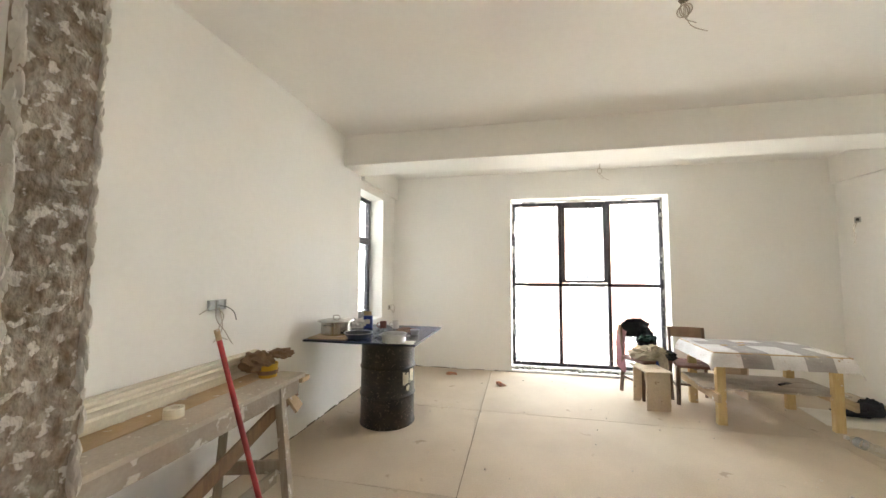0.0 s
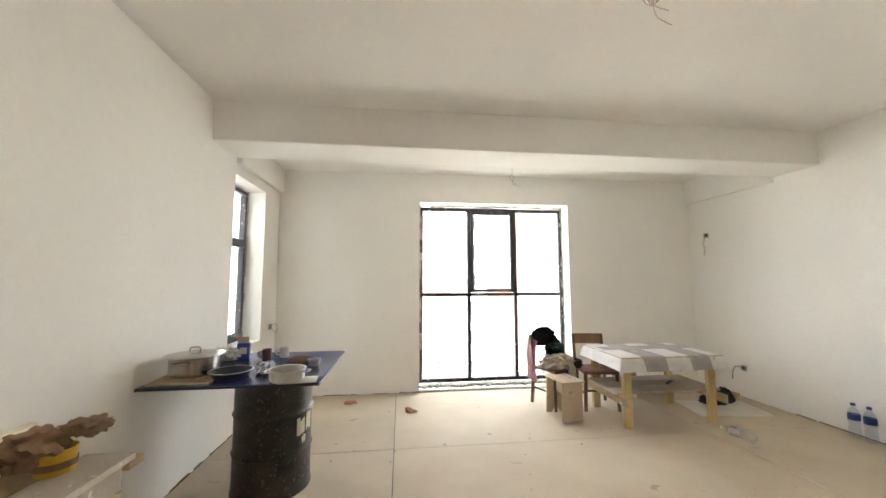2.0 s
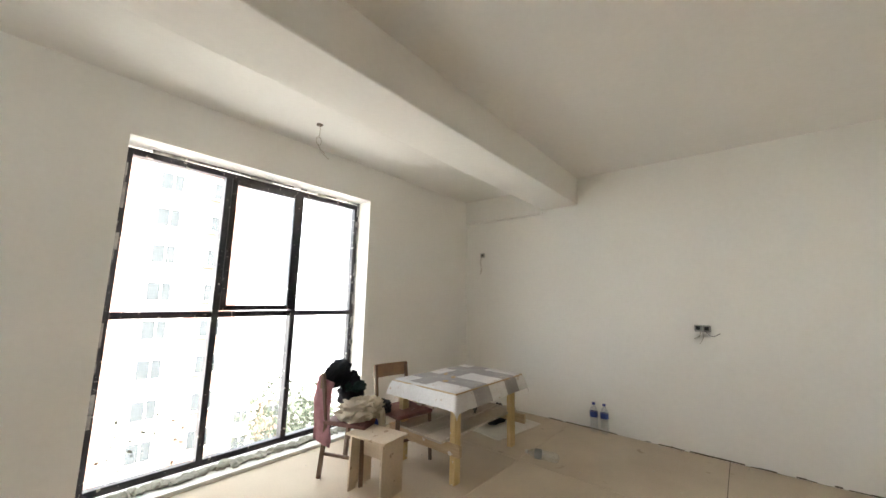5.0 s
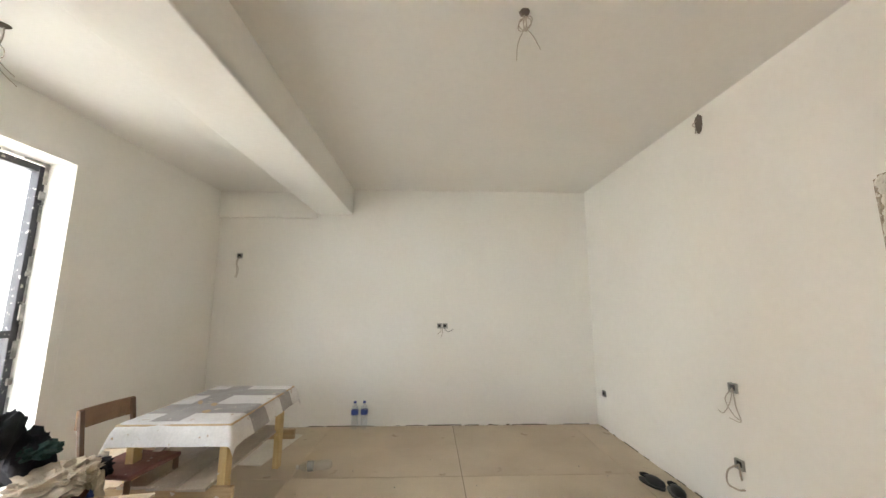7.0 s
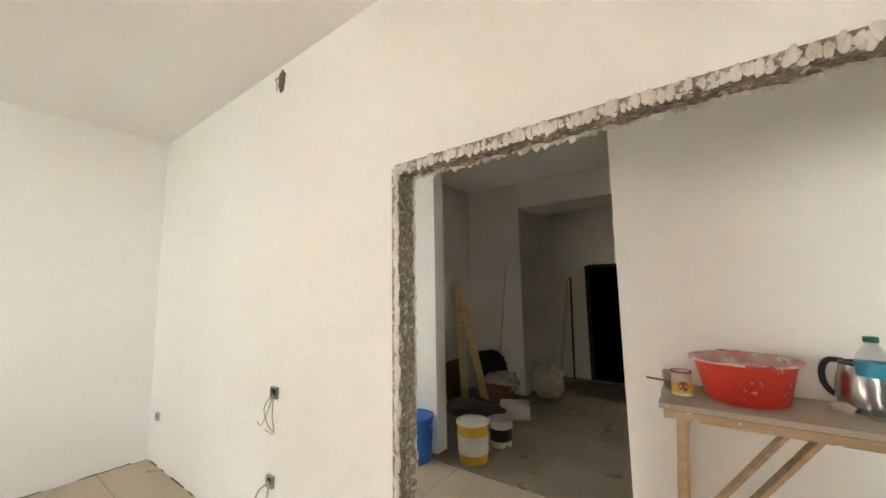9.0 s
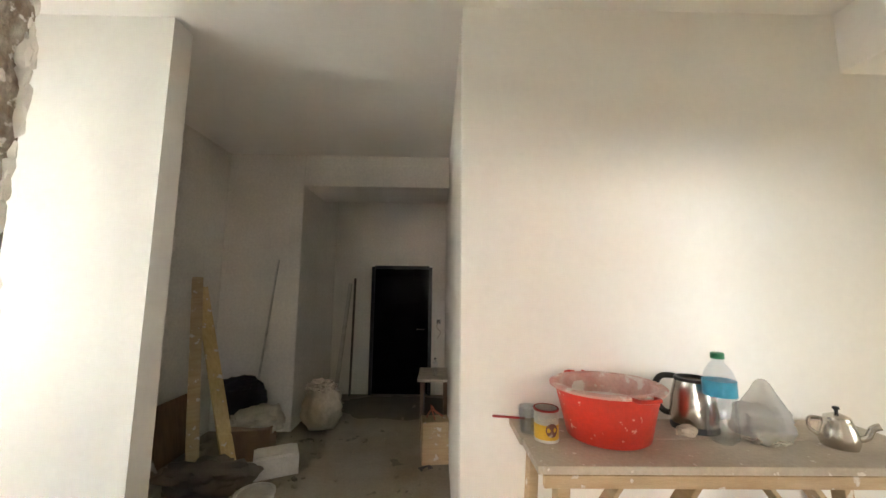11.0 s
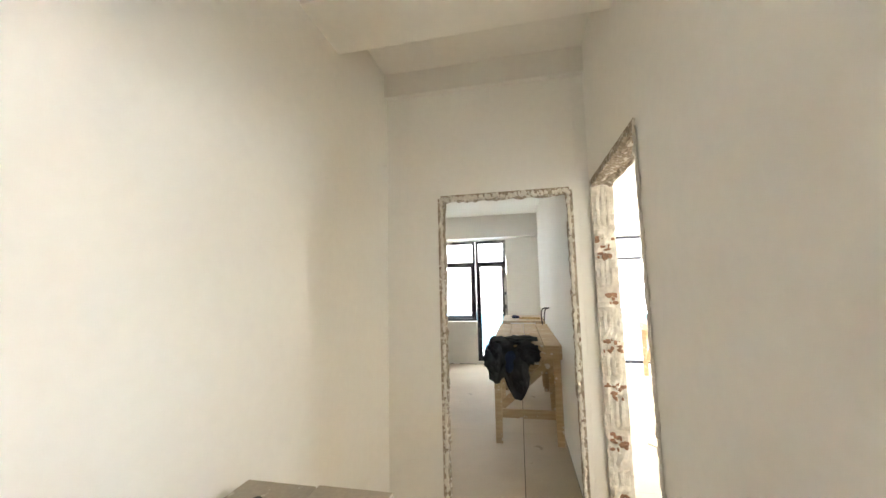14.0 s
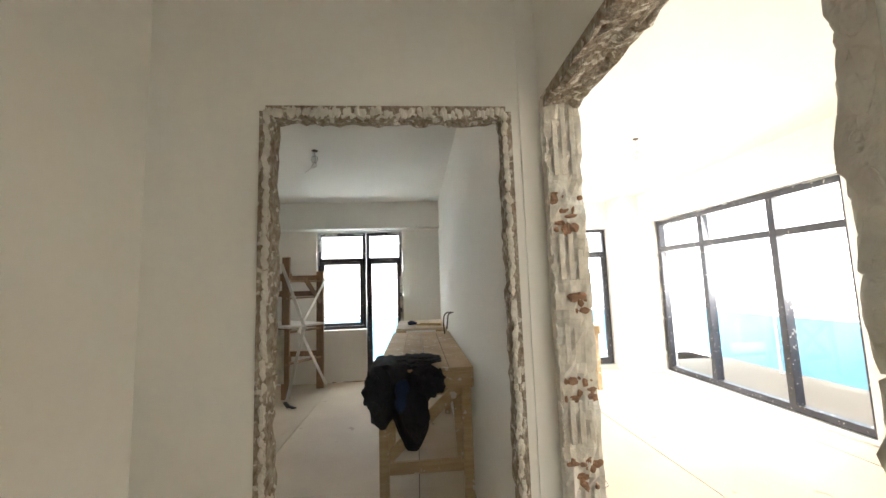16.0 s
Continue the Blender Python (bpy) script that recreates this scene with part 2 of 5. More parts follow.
# pale emission added to cover the sky's grey band at the horizon
glow_band = bpy.data.materials.new("glowing_horizon")
glow_band.use_nodes = True
glow_band.node_tree.nodes["Principled BSDF"].inputs["Base Color"].default_value = (0.7, 0.7, 0.7, 1)
glow_band.node_tree.nodes["Principled BSDF"].inputs["Emission Color"].default_value = (0.96, 0.98, 1.0, 1)
glow_band.node_tree.nodes["Principled BSDF"].inputs["Emission Strength"].default_value = 0.12
M["glow_band"] = glow_band


# ---- mesh helpers ----
def box(bm, c, s, rot=None, bevel=0.0):
    """A box of size s about c; rot in degrees (Euler XYZ)."""
    m = Matrix.LocRotScale(c, Euler([radians(a) for a in rot]) if rot else None, s)
    vs = bmesh.ops.create_cube(bm, size=1, matrix=m)["verts"]
    if bevel:
        es = list({e for v in vs for e in v.link_edges})
        bmesh.ops.bevel(bm, geom=es, offset=bevel, segments=2, affect="EDGES", profile=0.5)
    return bm


def span(bm, a, b, w, h, bevel=0.003):
    """A timber of section w by h from a to b."""
    a, b = Vector(a), Vector(b)
    d = b - a
    q = d.to_track_quat("Z", "Y").to_matrix().to_4x4()
    m = Matrix.Translation((a + b) / 2) @ q @ Matrix.Diagonal((w, h, d.length, 1))
    vs = bmesh.ops.create_cube(bm, size=1, matrix=m)["verts"]
    if bevel:
        bmesh.ops.bevel(bm, geom=list({e for v in vs for e in v.link_edges}), offset=bevel, segments=1, affect="EDGES")
    return bm


def lathe(bm, profile, seg=28, at=(0, 0, 0), tilt=None, sx=1.0):
    """Turns a profile of (radius, height) round the z axis."""
    rings = []
    for r, z in profile:
        if r < 1e-5:
            rings.append([bm.verts.new((0, 0, z))])
        else:
            rings.append([bm.verts.new((sx * r * math.cos(2 * math.pi * i / seg), r * math.sin(2 * math.pi * i / seg), z)) for i in range(seg)])
    for a, b in zip(rings, rings[1:]):
        for i in range(seg):
            j = (i + 1) % seg
            if len(a) == 1 and len(b) > 1:
                bm.faces.new((a[0], b[i], b[j]))
            elif len(b) == 1 and len(a) > 1:
                bm.faces.new((a[i], a[j], b[0]))
            elif len(a) > 1:
                bm.faces.new((a[i], a[j], b[j], b[i]))
    vs = [v for ring in rings for v in ring]
    m = Matrix.Translation(at) @ (Euler([radians(x) for x in tilt]).to_matrix().to_4x4() if tilt else Matrix())
    bmesh.ops.transform(bm, matrix=m, verts=vs)
    return bm


def tube(bm, pts, r, seg=7):
    """A round rod or cable through the points, rounded between them."""
    pts = [Vector(p) for p in pts]
    if len(pts) > 2:
        fine = []
        for i in range(len(pts) - 1):
            p0, p1, p2, p3 = pts[max(i - 1, 0)], pts[i], pts[i + 1], pts[min(i + 2, len(pts) - 1)]
            for k in range(5):
                u = k / 5
                fine.append(0.5 * (2 * p1 + (p2 - p0) * u + (2 * p0 - 5 * p1 + 4 * p2 - p3) * u * u + (3 * p1 - p0 - 3 * p2 + p3) * u ** 3))
        pts = fine + [pts[-1]]
    rings = []
    for i, p in enumerate(pts):
        d = (pts[min(i + 1, len(pts) - 1)] - pts[max(i - 1, 0)]).normalized()
        u = d.orthogonal().normalized()
        if rings:
            u = (prev - d * prev.dot(d)).normalized()
        prev, v = u, d.cross(u)
        rings.append([bm.verts.new(p + r * (math.cos(2 * math.pi * k / seg) * u + math.sin(2 * math.pi * k / seg) * v)) for k in range(seg)])
    for a, b in zip(rings, rings[1:]):
        for k in range(seg):
            bm.faces.new((a[k], a[(k + 1) % seg], b[(k + 1) % seg], b[k]))
    bm.faces.new(rings[0][::-1])
    bm.faces.new(rings[-1])
    return bm


def lump(bm, c, s, amount=0.25, freq=3.0, seed=0.0, sub=4, flat=True):
    """A crumpled soft heap about c with half sizes s."""
    m = Matrix.Translation(c) @ Matrix.Diagonal((*s, 1))
    vs = bmesh.ops.create_icosphere(bm, subdivisions=sub, radius=1)["verts"]
    for v in vs:
        p = v.co * freq + Vector((seed, seed * 1.7, 0))
        k = 1 + amount * (noise.noise(p) + 0.6 * abs(noise.noise(p * 2.3)) + 0.3 * noise.noise(p * 5))
        v.co = v.co * k
        if flat and v.co.z < -0.75:
            v.co.z = -0.75
    bmesh.ops.transform(bm, matrix=m, verts=vs)
    return bm


def drape(bm, fn, nu=26, nv=20, thick=0.006):
    """A cloth: fn(u, v) gives its places; both sides are closed."""
    top = [[bm.verts.new(fn(i / nu, j / nv)) for j in range(nv + 1)] for i in range(nu + 1)]
    for i in range(nu):
        for j in range(nv):
            bm.faces.new((top[i][j], top[i + 1][j], top[i + 1][j + 1], top[i][j + 1]))
    bmesh.ops.recalc_face_normals(bm, faces=bm.faces)
    bmesh.ops.solidify(bm, geom=list(bm.faces), thickness=thick)
    return bm


def mesh_of(bm, name, material, smooth=None):
    bmesh.ops.recalc_face_normals(bm, faces=bm.faces)
    me = bpy.data.meshes.new(name)
    bm.to_mesh(me)
    bm.free()
    me.materials.append(M[material])
    if smooth:
        me.polygons.foreach_set("use_smooth", [True] * len(me.polygons))
        me.set_sharp_from_angle(angle=radians(smooth))
    return me


def part(name, bm, material, parent, label="", smooth=None, shadow=True):
    ob = new(name, mesh_of(bm, name, material, smooth))
    ob.parent = parent
    ob.visible_shadow = shadow
    return tagged(ob, label)


zone_x = 0.0  # plan offset of the part of the flat being built


def set_zone(x):
    global zone_x
    zone_x = x


def thing(name, label, category, at=(0, 0, 0), turn=0, group="", kind=""):
    ob = new(name)
    ob.empty_display_size = 0.05
    ob.matrix_basis = pose(at[0] + zone_x, at[1], at[2], 0, 0, turn)
    return tagged(ob, label, category, group, kind)


def single(name, bm, material, label, category, at=(0, 0, 0), turn=0, group="", smooth=None, kind=""):
    ob = new(name, mesh_of(bm, name, material, smooth))
    ob.matrix_basis = pose(at[0] + zone_x, at[1], at[2], 0, 0, turn)
    return tagged(ob, label, category, group, kind)


def structure(name, bm, material, label=""):
    ob = new(name, mesh_of(bm, name, material))
    ob.matrix_basis = Matrix.Translation((zone_x, 0, 0))
    return tagged(ob, label, kind="structure")


B = bmesh.new


# ---- structure: plan ----
WEST, EAST, SOUTH, NORTH, HIGH = -1.685, 4.675, 0.57, 5.82, 3.24
CORR_N, DOOR_H = 0.447, 2.235


def wall_run(name, axis, at, thick, lo, hi, top, holes=(), material="wall", label="", bottom=0.0):
    """A wall across an axis, its room face at `at`, running lo..hi; holes: (from, to, sill, head)."""
    bm = B()

    def block(a, b, z0, z1):
        if b - a < 1e-4 or z1 - z0 < 1e-4:
            return
        c, s = (a + b) / 2, b - a
        if axis == "x":
            box(bm, (at + thick / 2, c, (z0 + z1) / 2), (abs(thick), s, z1 - z0))
        else:
            box(bm, (c, at + thick / 2, (z0 + z1) / 2), (s, abs(thick), z1 - z0))
    x = lo
    for a, b, z0, z1 in sorted(holes):
        block(x, a, bottom, top)
        block(a, b, bottom, z0)
        block(a, b, z1, top)
        x = b
    block(x, hi, bottom, top)
    return structure(name, bm, material, label)


wall_run("wall_north", "y", NORTH, 0.40, WEST - 0.3, EAST + 0.3, 3.5, [(0.30, 2.688, 0.03, 2.745)], label="cream plaster wall with a tall window opening")
wall_run("wall_east", "x", EAST, 0.2, SOUTH - 0.02, NORTH, 3.5, label="plain cream plaster wall")
wall_run("wall_south", "y", SOUTH, CORR_N - SOUTH, -2.705, EAST, 3.5,
         [(-0.475, 1.305, 0.0, DOOR_H), (-2.67, -1.77, 0.0, DOOR_H)], label="cream plaster partition with two rough openings")
wall_run("wall_west_1", "x", WEST, -0.055, SOUTH, 0.8, 3.5)
wall_run("wall_west_2", "x", WEST, -0.12, 0.8, 4.15, 3.5)
wall_run("wall_west_3", "x", WEST, -0.30, 4.15, NORTH, 3.5, [(4.46, 5.30, 0.86, 2.70)], label="outer wall with a narrow window")

# ceilings, beams and ledges of the large room
structure("ceiling_main", box(B(), (1.495, 2.27, HIGH + 0.1), (6.4, 3.45, 0.2)), "ceiling", "flat plastered ceiling")
structure("ceiling_bay", box(B(), (1.495, 5.15, 3.17 + 0.1), (6.4, 1.36, 0.2)), "ceiling")
structure("beam_main", box(B(), (1.495, 4.22, 3.06), (6.36, 0.5, 0.39), bevel=0.012), "wall", "wide plastered ceiling beam")
structure("ledge_east", box(B(), (EAST - 0.03, 5.145, 2.985), (0.06, 1.35, 0.37), bevel=0.006), "wall")
structure("ledge_west", box(B(), (WEST + 0.03, 5.145, 2.995), (0.06, 1.35, 0.37), bevel=0.006), "wall")

# corridor and entrance hall
set_zone(-0.2)
TUB_WALL, HALL_X = -0.95, 0.768
wall_run("wall_corridor_south", "y", TUB_WALL, -0.14, -2.505, HALL_X, 3.5, label="smooth cream wall of the corridor")
wall_run("wall_hall_west", "x", HALL_X, -0.14, -4.9, TUB_WALL - 0.14, 3.5, material="wall_hall")
wall_run("wall_hall_end", "y", -4.77, -0.2, 0.3, 3.7, 3.5, [(0.99, 1.93, 0.0, 1.98)], material="wall_hall", label="grey plaster wall with the entrance door")
wall_run("wall_hall_east", "x", 3.45, 0.2, -4.9, -1.08, 3.5, material="wall_hall")
structure("pier_hall", box(B(), (2.99, -4.04, 1.75), (0.92, 1.46, 3.5), bevel=0.01), "wall_hall", "plastered pier in the hall")
wall_run("wall_corridor_stub", "y", -1.08, -0.16, 2.51, 4.2, 3.5)
# closing wall out of view; its opening is added to let daylight in
wall_run("wall_corridor_end", "x", 4.0, 0.2, -1.1, CORR_N, 3.5, [(-0.40, 0.30, 1.20, 2.30)])
structure("beam_hall", box(B(), (1.98, -3.72, 3.06), (3.0, 0.8, 0.4), bevel=0.01), "wall_hall", "ceiling beam across the hall")
structure("ceiling_hall", box(B(), (0.8, -2.2, HIGH + 0.11), (7.0, 5.4, 0.2)), "ceiling")
structure("beam_corridor", box(B(), (-1.59, -0.25, 3.08), (0.37, 1.42, 0.39), bevel=0.01), "wall", "plastered beam above the corridor end")
structure("ceiling_corridor_west", box(B(), (-2.14, -0.25, 3.21), (0.75, 1.42, 0.07)), "ceiling")

# west room
wall_run("wall_corridor_west", "x", -2.505, -0.085, -3.3, 0.46, 3.5, [(-0.552, 0.318, 0.0, 2.215)], label="partition with a rough doorway")
wall_run("wall_west_room_north", "y", 0.37, 0.2, -7.8, -2.5, 3.5)
wall_run("wall_west_room_south", "y", -3.2, -0.2, -7.8, -2.5, 3.5)
wall_run("wall_west_room_window", "x", -7.48, -0.3, -3.2, 0.37, 3.5, [(-1.74, -0.91, 0.85, 2.53), (-0.91, -0.27, 0.04, 2.53)], label="outer wall with window and balcony door")
structure("ceiling_west_room", box(B(), (-5.0, -1.4, 3.1), (5.1, 3.7, 0.2)), "ceiling")
structure("beam_west_room", box(B(), (-7.37, -1.4, 2.78), (0.24, 3.56, 0.46), bevel=0.01), "wall")

# balcony room
wall_run("wall_balcony_room_north", "y", 4.02, 0.28, -7.8, WEST + 0.08, 3.5, [(-7.06, -4.27, 0.03, 2.54)], label="outer wall with a long row of windows")
wall_run("wall_balcony_room_west", "x", -7.5, -0.28, 0.57, 4.02, 3.5, [(1.60, 3.49, 0.05, 2.50)])
structure("ceiling_balcony_room", box(B(), (-4.67, 2.3, 3.1), (6.12, 3.5, 0.2)), "ceiling")
structure("beam_balcony_north", box(B(), (-4.6, 3.93, 2.78), (5.7, 0.2, 0.45), bevel=0.01), "wall")
structure("pier_balcony_room", box(B(), (-7.29, 3.76, 1.5), (0.42, 0.52, 3.0), bevel=0.008), "wall", "white corner pier")

set_zone(0.0)

# floors: dark bed below, fibreboard sheets above
structure("floor", box(B(), (-1.6, 0.6, -0.13), (13.0, 11.5, 0.246)), "under", "sub-floor under the loose boards")
structure("floor_hall", box(B(), (1.75, -2.93, 0.0), (3.2, 3.9, 0.016)), "screed", "dusty grey screed floor")
floor_ob = bpy.data.objects["floor"]


# ---- windows and doors ----
def window(name, axis, at, lo, hi, z0, z1, posts=(), rails=(), sash=None, handle=None, deep=0.07, wide=0.055, label=""):
    """A dark framed window in the plane axis=at. posts: upright places; rails: (z, from, to); sash: (from, to, z0, z1) of an opening light."""
    w = thing(name, label or "dark aluminium window with film and paint stains", "window", kind="structure")

    def bar(nm, a, b, c, d, mat_="frame", depth=deep, off=0.0, bev=0.004):
        m, s = ((a + b) / 2, (c + d) / 2), (b - a, d - c)
        if axis == "y":
            return part(nm, box(B(), (m[0], at + off, m[1]), (s[0], depth, s[1]), bevel=bev), mat_, w)
        return part(nm, box(B(), (at + off, m[0], m[1]), (depth, s[0], s[1]), bevel=bev), mat_, w)
    bar("window_frame", lo, lo + wide, z0, z1)
    bar("window_frame", hi - wide, hi, z0, z1)
    bar("window_frame", lo + wide, hi - wide, z0, z0 + wide)
    bar("window_frame", lo + wide, hi - wide, z1 - wide, z1)
    for p in posts:
        bar("mullion", p - wide / 2, p + wide / 2, z0 + wide, z1 - wide, depth=deep + 0.02)
    for z, a, b in rails:
        bar("transom", a, b, z - wide / 2, z + wide / 2, depth=deep + 0.008)
    if sash:
        a, b, c, d = sash
        g = 0.05
        inner = -0.03 if axis == "y" else 0.03
        for q in ((a, a + g, c, d), (b - g, b, c, d), (a + g, b - g, c, c + g), (a + g, b - g, d - g, d)):
            bar("sash", *q, off=inner, depth=deep * 0.7)
        if handle:
            bar("handle", *handle, mat_="black", off=inner * 2.2, depth=0.02, bev=0.005)
    # panes between posts and rails
    xs = [lo + wide / 2, *posts, hi - wide / 2]
    for a, b in zip(xs, xs[1:]):
        zs = [z0 + wide / 2, *sorted(z for z, r0, r1 in rails if r0 < (a + b) / 2 < r1), z1 - wide / 2]
        for c, d in zip(zs, zs[1:]):
            ob = bar("pane", a, b, c, d, mat_="glass", depth=0.006, bev=0)
            ob.visible_shadow = False
    return w


def edge_film(name, axis, at, lo, hi, z0, z1, w=0.05):
    """Torn protective film and mortar smears round a frame."""
    bm = B()
    rng = random.Random(hash_of(name))
    for side in (lo, hi):
        z = z0
        while z < z1:
            h = rng.uniform(0.04, 0.22)
            ww = rng.uniform(0.012, w)
            c = side + (ww / 2 if side == lo else -ww / 2)
            t = rng.uniform(0.004, 0.014)
            if rng.random() < 0.8:
                box(bm, (c, at - t / 2, z + h / 2) if axis == "y" else (at + t / 2, c, z + h / 2),
                    (ww, t, h * 0.96) if axis == "y" else (t, ww, h * 0.96), bevel=0.002)
            z += h
    x = lo
    while x < hi:
        ln = rng.uniform(0.05, 0.25)
        hh = rng.uniform(0.01, w * 0.8)
        if rng.random() < 0.75:
            box(bm, (x + ln / 2, at - 0.006, z1 - hh / 2) if axis == "y" else (at + 0.006, x + ln / 2, z1 - hh / 2),
                (ln * 0.96, 0.012, hh) if axis == "y" else (0.012, ln * 0.96, hh), bevel=0.002)
        x += ln
    structure(name, bm, "film", "torn film strips along the window frame")


def hash_of(s):
    return sum((i + 1) * ord(c) for i, c in enumerate(s))


window("window_1", "y", 6.09, 0.31, 2.60, 0.06, 2.715, posts=(1.08, 1.82), rails=((1.365, 0.365, 2.545),), sash=(1.11, 1.79, 1.40, 2.66),
       handle=(1.33, 1.46, 1.415, 1.432), label="tall dark six-light window with one opening sash")
edge_film("trim_window_film", "y", 6.05, 0.305, 2.61, 0.08, 2.74)
bm = B()
box(bm, (2.645, 6.01, 1.39), (0.085, 0.38, 2.71))
structure("trim_reveal", bm, "wall")
bm = B()
rng = random.Random(21)
for i in range(110):
    x, z = (rng.gauss(0.68, 0.16), rng.gauss(0.30, 0.14)) if i < 70 else (rng.uniform(0.4, 2.5), rng.uniform(0.12, 0.9))
    s = rng.uniform(0.004, 0.02 if i < 70 else 0.008)
    if 0.38 < x < 2.5 and 0.13 < z < 1.3:
        box(bm, (x, 6.084, z), (s * rng.uniform(0.6, 2), 0.004, s), (0, rng.uniform(0, 180), 0))
structure("trim_glass_splashes", bm, "foam", "plaster splashes on the window glass")
# foam and rubble at the foot of the tall window
bm = B()
rng = random.Random(4)
for i in range(46):
    x = 0.33 + i * 0.05
    lump(bm, (x, 5.97 + rng.uniform(-0.03, 0.03), 0.045), (rng.uniform(0.03, 0.06), rng.uniform(0.03, 0.07), rng.uniform(0.015, 0.035)), 0.4, 2, i, 2)
structure("trim_foam", bm, "foam", "grey mounting foam and rubble under the window")

window("window_2", "x", -1.93, 4.47, 5.29, 0.87, 2.69, rails=((2.06, 4.52, 5.24),), sash=(4.53, 5.23, 0.93, 2.03), label="narrow dark window with an upper light")
edge_film("trim_window_film_west", "x", -1.89, 4.47, 5.29, 0.9, 2.69, 0.035)
set_zone(-0.2)
window("window_3", "x", -7.60, -1.73, -0.915, 0.86, 2.52, rails=((2.05, -1.68, -0.97),), sash=(-1.67, -0.97, 0.92, 2.02), label="dark framed window above a low parapet wall")
window("window_4", "x", -7.60, -0.905, -0.28, 0.05, 2.52, rails=((2.05, -0.86, -0.33),), sash=(-0.86, -0.33, 0.11, 2.02), handle=(-0.85, -0.83, 1.0, 1.14), label="dark framed glazed balcony door")
edge_film("trim_window_film_room", "x", -7.555, -1.74, -0.27, 0.9, 2.53, 0.06)
window("window_5", "y", 4.16, -7.05, -4.28, 0.04, 2.53, posts=(-6.10, -5.06), rails=((2.04, -7.0, -4.33),), deep=0.09, wide=0.08, label="long dark glazed balcony window row")
edge_film("trim_window_film_long", "y", 4.11, -7.06, -4.27, 0.05, 2.54, 0.04)
window("window_6", "x", -7.62, 1.61, 3.48, 0.06, 2.49, posts=(2.62,), rails=((2.05, 1.66, 3.43),), sash=(2.67, 3.42, 0.12, 2.02), handle=(2.69, 2.80, 1.05, 1.07), label="dark framed glazed door with upper light")

# unseen window, added so that daylight reaches the corridor and hall
window("window_7", "x", 4.12, -0.39, 0.29, 1.21, 2.29, posts=(-0.05,), label="unseen window added to bring daylight into the corridor")
door = thing("door_1", "black steel entrance door, closed, in the dark hall", "door", (1.46, -4.80, 0), kind="structure")
part("door_leaf", box(B(), (0, 0, 0.985), (0.90, 0.06, 1.95), bevel=0.008), "door", door)
for dx in (-0.455, 0.455):
    part("door_frame", box(B(), (dx, 0.025, 0.985), (0.05, 0.10, 1.97), bevel=0.006), "black", door)
part("door_frame", box(B(), (0, 0.025, 1.965), (0.86, 0.10, 0.05), bevel=0.006), "black", door)
part("door_handle", tube(B(), [(-0.36, 0.04, 1.0), (-0.36, 0.085, 1.0), (-0.25, 0.085, 1.0)], 0.009), "steel", door)
for z in (0.35, 1.0, 1.6):
    part("door_panel", box(B(), (0, 0.034, z), (0.62, 0.012, 0.42), bevel=0.005), "door", door)


set_zone(0.0)


# ---- rough edges of the knocked-through openings ----
def ragged(name, a, b, along, depth0, depth1, material, label, seed, inset=0.03, step=0.03, axis="y", inward=(0, 0, 0)):
    """An uneven mortar lining from a to b (a straight edge), filling depth0..depth1 across the wall."""
    a, b, inward = Vector(a), Vector(b), Vector(inward)
    n = max(4, int((b - a).length / step))
    m = 7
    bm = B()
    rows = []
    for i in range(n + 1):
        p = a.lerp(b, i / n)
        row = []
        for j in range(m + 1):
            d = depth0 + (depth1 - depth0) * j / m
            q = p + (Vector((0, d, 0)) if axis == "y" else Vector((d, 0, 0)))
            k = noise.noise((q + Vector((seed, 0, 0))) * 9) * 0.6 + noise.noise(q * 31) * 0.5
            edge = 1.15 if j in (0, m) else 1.35
            row.append(bm.verts.new(q + inward * inset * max(0.12, edge * (0.55 + 0.95 * k))))
        base0 = bm.verts.new(p + (Vector((0, depth0, 0)) if axis == "y" else Vector((depth0, 0, 0))) - inward * 0.02)
        base1 = bm.verts.new(p + (Vector((0, depth1, 0)) if axis == "y" else Vector((depth1, 0, 0))) - inward * 0.02)
        rows.append([base0, *row, base1])
    for r, s in zip(rows, rows[1:]):
        for j in range(len(r) - 1):
            bm.faces.new((r[j], r[j + 1], s[j + 1], s[j]))
    return structure(name, bm, material, label)


def putty_rim(name, a, b, y, out, seed, width=0.017, axis="y"):
    """Blobs of white putty along the edge of an opening."""
    a, b = Vector(a), Vector(b)
    bm = B()
    rng = random.Random(seed)
    d = 0.0
    ln = (b - a).length
    while d < ln:
        s = rng.uniform(0.007, width)
        p = a.lerp(b, d / ln)
        p = p + (Vector((0, y, 0)) if axis == "y" else Vector((y, 0, 0)))
        lump(bm, p + Vector((rng.uniform(-.008, .008), rng.uniform(-.004, .004), rng.uniform(-.008, .008))),
             (s, 0.005, s * 1.8) if axis == "y" else (0.005, s, s * 1.8), 0.45, 2.2, d * 7 + seed, 2, False)
        d += s * 1.15
    structure(name, bm, "putty", "uneven white putty along a knocked-through opening")


T0, T1 = CORR_N - 0.004, SOUTH + 0.004
ragged("trim_opening_east", (1.305, 0, 0), (1.305, 0, DOOR_H), "z", T0, T1, "rough", "raw mortar jamb", 1.0, 0.022, inward=(-1, 0, 0))
ragged("trim_opening_west", (-0.475, 0, 0), (-0.475, 0, DOOR_H), "z", T0, T1, "rough", "raw mortar jamb", 5.0, 0.022, inward=(1, 0, 0))
ragged("trim_opening_head", (-0.475, 0, DOOR_H), (1.305, 0, DOOR_H), "x", T0, T1, "rough", "raw mortar lintel edge", 9.0, 0.022, inward=(0, 0, -1))
set_zone(-0.2)
